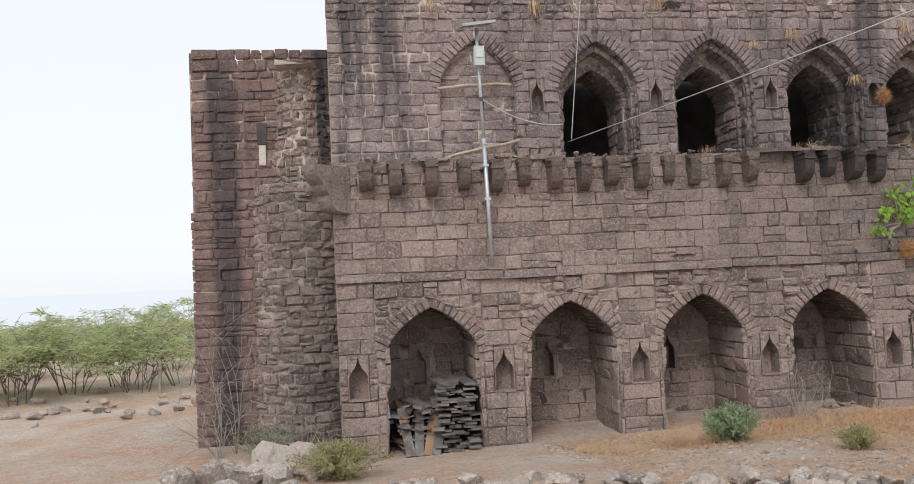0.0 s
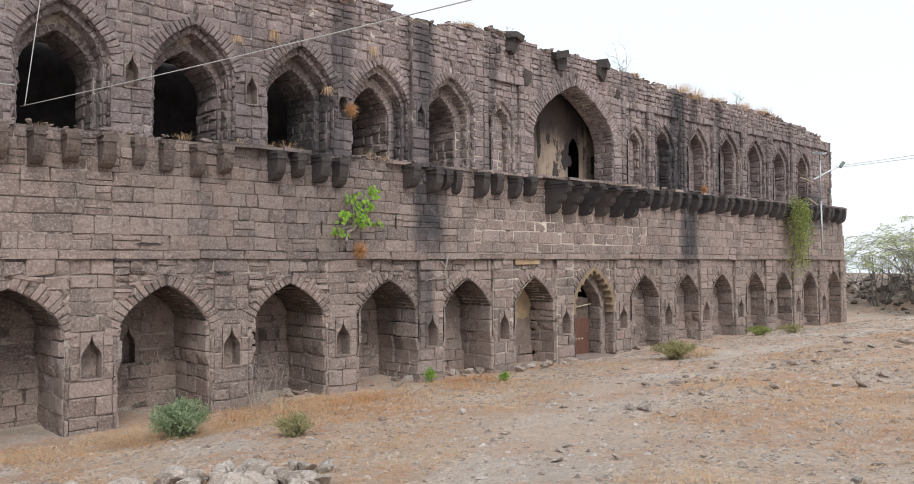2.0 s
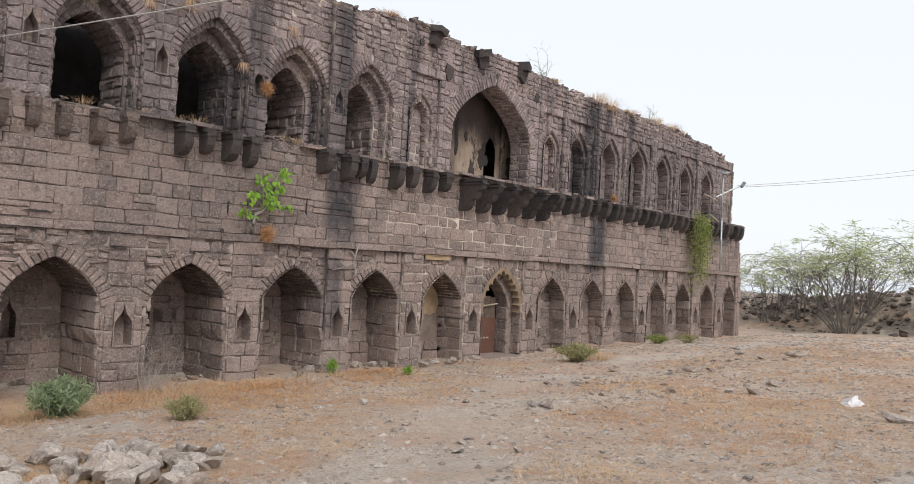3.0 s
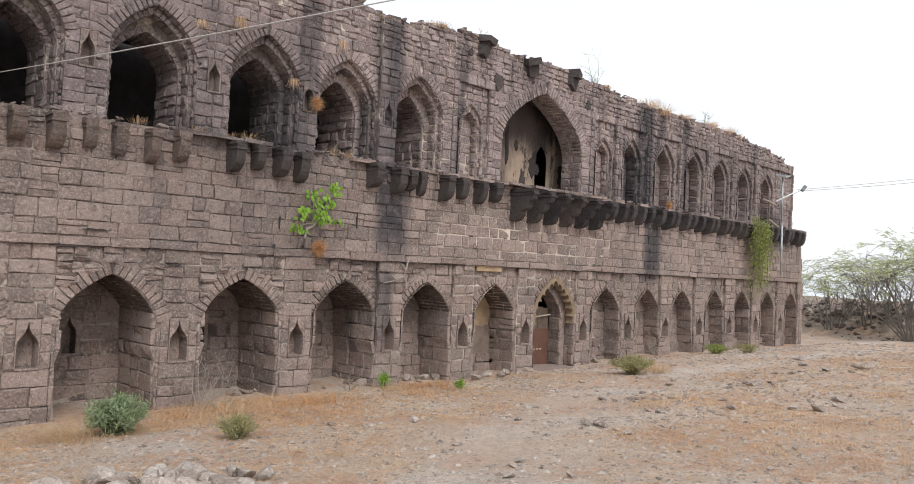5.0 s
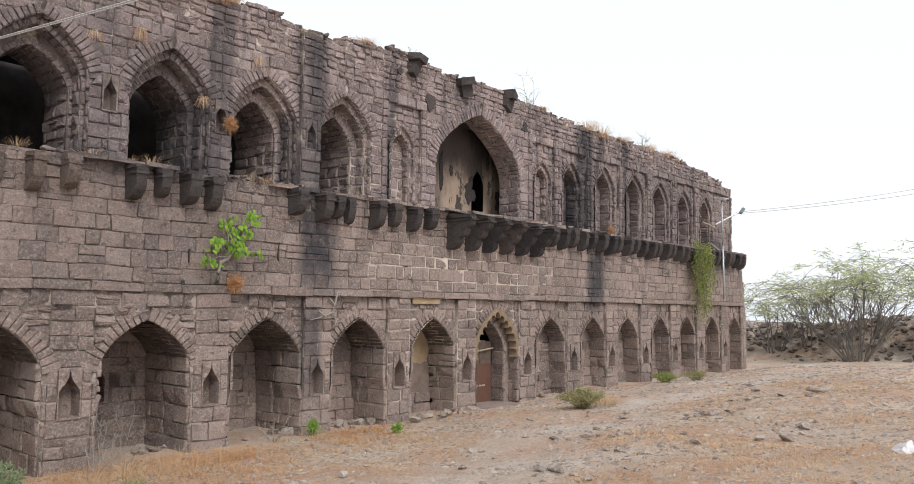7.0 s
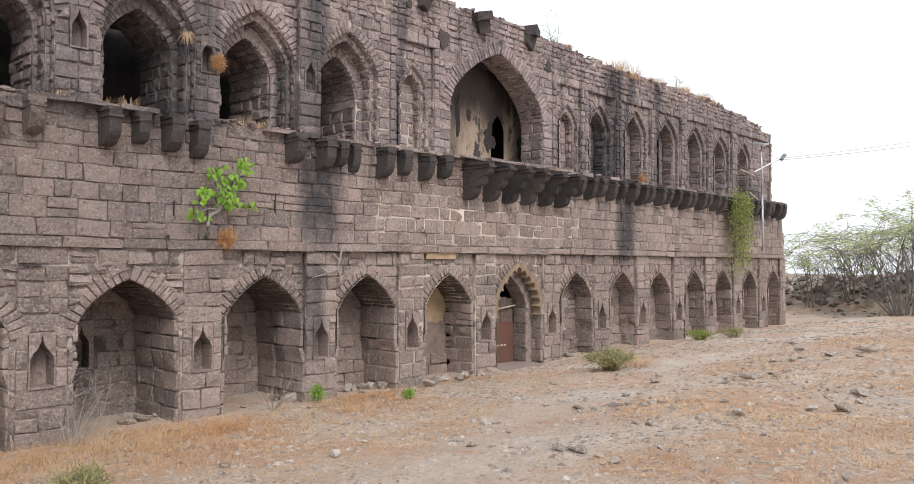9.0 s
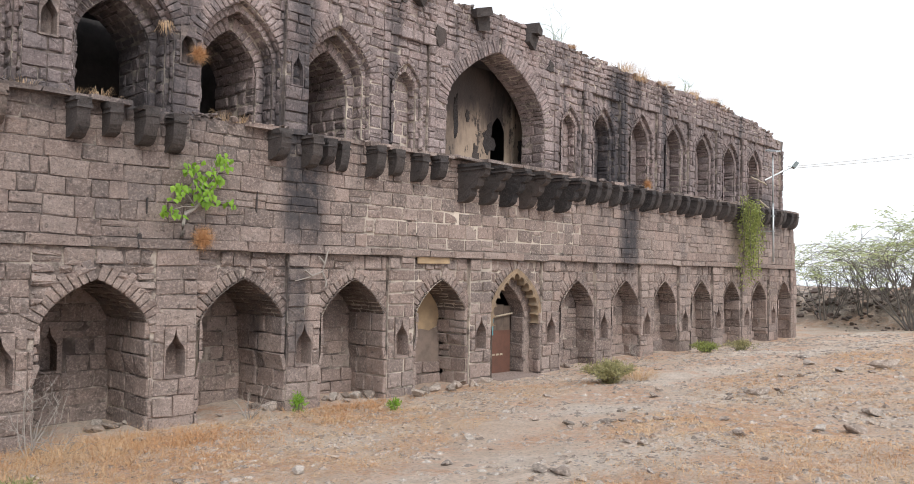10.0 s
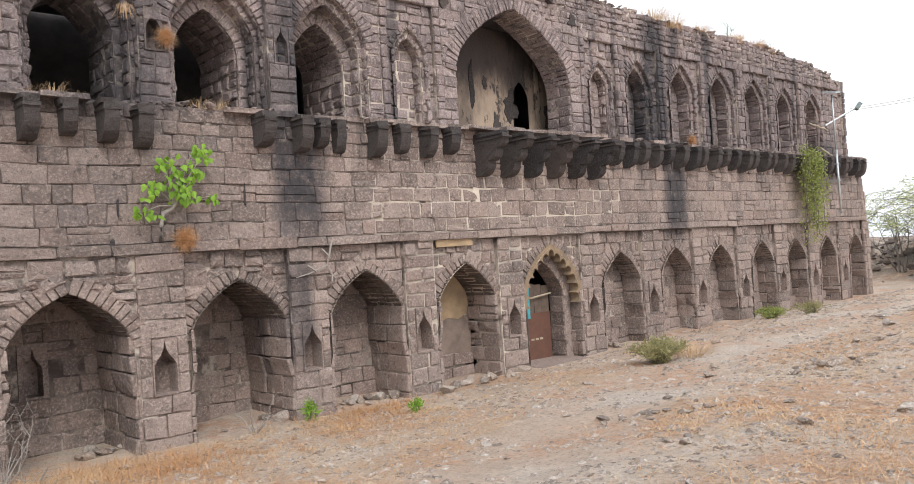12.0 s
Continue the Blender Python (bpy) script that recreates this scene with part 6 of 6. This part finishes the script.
rr = random.Random(3)
bag = Mesh()
bag.v = [(0.22 * (i - 4) / 4 + rr.uniform(-0.03, 0.03), 0.16 * (j - 4) / 4 + rr.uniform(-0.03, 0.03), 0.10 * max(0.0, 1 - ((i - 4) / 4) ** 2) * max(0.0, 1 - ((j - 4) / 4) ** 2) * rr.uniform(0.5, 1.6)) for j in range(9) for i in range(9)]
bag.f = [(j * 9 + i, j * 9 + i + 1, j * 9 + i + 10, j * 9 + i + 9) for j in range(8) for i in range(8)]
sheet_ob = bag.make("plastic_sheet", simple("pale_plastic", (0.66, 0.63, 0.64), (0.78, 0.76, 0.77), 9, 0.4, 0.003), label="crumpled pale plastic sheet lying on dry grass", category="plastic sheet")
sheet_ob.matrix_basis = pose(13.9, 2.82, ground_z(13.9, 2.82) + 0.005, 0, 0, 20)
far_rubble, bank_rubble = Mesh(), Mesh()


def loose(mesh, x, y, sx, sy, sz, seed):
    rr = random.Random(seed)
    mm = pose(x, y, ground_z(x, y) + sz * 0.2, rr.uniform(-15, 15), rr.uniform(-15, 15), rr.uniform(0, 360)) @ Matrix.Diagonal((sx, sy, sz, 1))
    src = ROCKS[seed % 8]
    mesh.add([mm @ v.co for v in src.vertices], [tuple(p.vertices) for p in src.polygons])


for k in range(900):
    x, y = 42.6 + r.gauss(0.6, 1.7), r.uniform(2, 18)
    s = 0.08 + 0.34 * r.random() ** 2
    loose(bank_rubble, x, y, s * 1.3, s, s * 0.7, k)
for k in range(70):
    x, y = r.uniform(-13, -3.0), 21.5 + r.gauss(0, 1.6)
    s = r.uniform(0.12, 0.45)
    loose(far_rubble, x, y, s * 1.3, s, s * 0.7, k)
bank_rubble.make("bank_rubble", STONE_MID, label="brown clods and stones on the earth bank", category="rubble", kind="stuff")
far_rubble.make("rubble", ROCK, label="pale rubble stones along the track and bank", category="rubble", kind="stuff")
for x, y in ((-5.3, 23.5), (-9.6, 22.5), (-12.2, 22.0)):
    Mesh().tube([(x, y, ground_z(x, y) - 0.1), (x + 0.03, y, ground_z(x, y) + 0.95)], [0.06, 0.05], 6).make("stone_post", PALEBARK, label="pale stone boundary post beside the track", category="post", group="boundary posts")

ledge_rubble, head_rubble = Mesh(), Mesh()


def chip(mesh, x, y, z, s, seed):
    rr = random.Random(seed)
    mm = pose(x, y, z, rr.uniform(-20, 20), rr.uniform(-20, 20), rr.uniform(0, 360)) @ Matrix.Diagonal((s * rr.uniform(0.9, 1.7), s, s * rr.uniform(0.5, 0.8), 1))
    src = ROCKS[seed % 8]
    mesh.add([mm @ v.co for v in src.vertices], [tuple(p.vertices) for p in src.polygons])


for k in range(330):
    x = r.uniform(X0, X1)
    chip(ledge_rubble, x, F + r.uniform(-0.12, 0.3), LEDGE + 0.06, r.uniform(0.05, 0.16), k)
for k in range(560):
    x = r.uniform(UX0 + 0.05, UX1 - 0.1)
    chip(head_rubble, x, U + r.uniform(0.0, 0.35), top_z(x) - r.uniform(0.0, 0.07), r.uniform(0.08, 0.24), k)
ledge_rubble.make("ledge_rubble", STONE, label="loose stone fragments along the ledge", category="rubble", kind="stuff")
head_rubble.make("wall_head_rubble", STONE, label="crumbling loose stones along the wall head", category="rubble", kind="stuff")

# ---- small scatter ----
PATHLINE = [(4.0, 2.6), (5.9, 4.1), (10.1, 6.5), (14.1, 8.5), (20.3, 9.6), (26.6, 9.8), (36.0, 10.4)]


def off_path(x, y):
    best = 9.0
    for (ax, ay), (bx, by) in zip(PATHLINE, PATHLINE[1:]):
        dx, dy = bx - ax, by - ay
        t = max(0.0, min(1.0, ((x - ax) * dx + (y - ay) * dy) / (dx * dx + dy * dy)))
        best = min(best, math.hypot(x - ax - dx * t, y - ay - dy * t))
    return best


def grass_here(x, y):
    d = off_path(x, y)
    g = noise.noise((x * 0.42, y * 0.42, 7.0)) + 0.35 * noise.noise((x * 1.5, y * 1.5, 1.0))
    if 10.0 < y < 12.4 and 5 < x < 15:
        g += 0.3
    if y > 6.8 + 0.3 * (x - 7) and 6 < x < 13.5:
        g += 0.45
    elif y < 6.0 + 0.28 * (x - 10):
        g += 0.32
    if x > 16.5 and y > 8.5:
        g -= 0.5
    return g + (0.0 if d > 0.9 else -0.9)


straw, rust = Mesh(), Mesh()
r = random.Random(9)
tries = 0
while len(straw.f) + len(rust.f) < 150000 and tries < 90000:
    tries += 1
    x, y = 3.6 + 27 * r.random() ** 1.5, r.uniform(1.2, 12.4)
    g = grass_here(x, y)
    if g < -0.50 + 1.3 * r.random():
        continue
    into = rust if noise.noise((x * 0.5, y * 0.5, 3.0)) > 0.05 + r.gauss(0, 0.3) else straw
    tall = r.uniform(0.025, 0.085) * (0.6 + max(0.0, g)) * (0.7 if x > 12 else 1.0) * (1.5 if y > 10.6 and x < 15 else 1.0)
    wide = min(0.0042, 0.0022 + 0.00025 * max(0.0, x - 6))
    for k in range(r.randint(7, 15)):
        u, w = x + r.gauss(0, 0.06), y + r.gauss(0, 0.06)
        if w > F - 0.06:
            continue
        h = tall * r.uniform(0.25, 1.1)
        a = r.uniform(0, 6.283)
        lean = h * r.uniform(0.3, 3.0)
        side = Vector((-math.sin(a), math.cos(a), 0)) * wide
        p = Vector((u, w, ground_z(u, w) - 0.008))
        e = p + Vector((math.cos(a) * lean, math.sin(a) * lean, h))
        into.add((p - side, p + side, e), ((0, 1, 2),))
# broken stalks lying flat
for k in range(46000):
    x, y = 3.6 + 24 * r.random() ** 1.6, r.uniform(1.2, 12.3)
    if grass_here(x, y) < -0.75 + 0.9 * r.random():
        continue
    a, ln = r.uniform(0, 6.283), r.uniform(0.03, 0.13)
    wide = 0.0024 + 0.0004 * max(0.0, x - 6)
    z = ground_z(x, y) + 0.006 + 0.012 * r.random()
    d, sd_ = Vector((math.cos(a) * ln, math.sin(a) * ln, r.uniform(-0.006, 0.02))), Vector((-math.sin(a), math.cos(a), 0)) * wide
    p = Vector((x, y, z))
    (straw if r.random() < 0.7 else rust).add((p - sd_, p + sd_, p + d + sd_ * 0.6, p + d - sd_ * 0.6), ((0, 1, 2, 3),))
straw.make("dry_grass", STRAW, label="straw-coloured dry grass on the ground", category="grass", kind="stuff")
rust.make("rusty_grass", RUST, label="rust-coloured dry grass on the ground", category="grass", kind="stuff")
peb, pale = Mesh(), Mesh()
for k in range(30000):
    x, y = 3.3 + 32 * r.random() ** 1.5, r.uniform(1.0, 12.2)
    if noise.noise((x * 0.6, y * 0.6, 12.0)) < -0.15 - 0.5 * r.random() + (0.25 if off_path(x, y) < 0.7 else 0):
        continue
    s = (0.009 + 0.050 * r.random() ** 3.0) * (1 + 0.02 * x)
    a = r.uniform(0, 6.283)
    c, q = math.cos(a), math.sin(a)
    z = ground_z(x, y)
    pts = [(-1.3, 0, 0), (0, -0.9, 0.05), (1.2, 0.1, 0), (0.1, 1, 0), (0.2, 0, 0.75), (-0.5, 0.2, 0.6)]
    v = [(x + (u * c - w * q) * s * r.uniform(0.7, 1.2), y + (u * q + w * c) * s * r.uniform(0.7, 1.2), z + t * s * r.uniform(0.3, 0.8) - 0.05 * s) for u, w, t in pts]
    (peb if r.random() < 0.66 else pale).add(v, ((0, 1, 4, 5), (1, 2, 4), (2, 3, 4), (3, 5, 4), (3, 0, 5)))
peb.make("pebbles", PEBBLE, label="small dark stones strewn over the ground", category="pebbles", kind="stuff")
pale.make("gravel", ROCK, label="small pale stones strewn over the ground", category="gravel", kind="stuff")
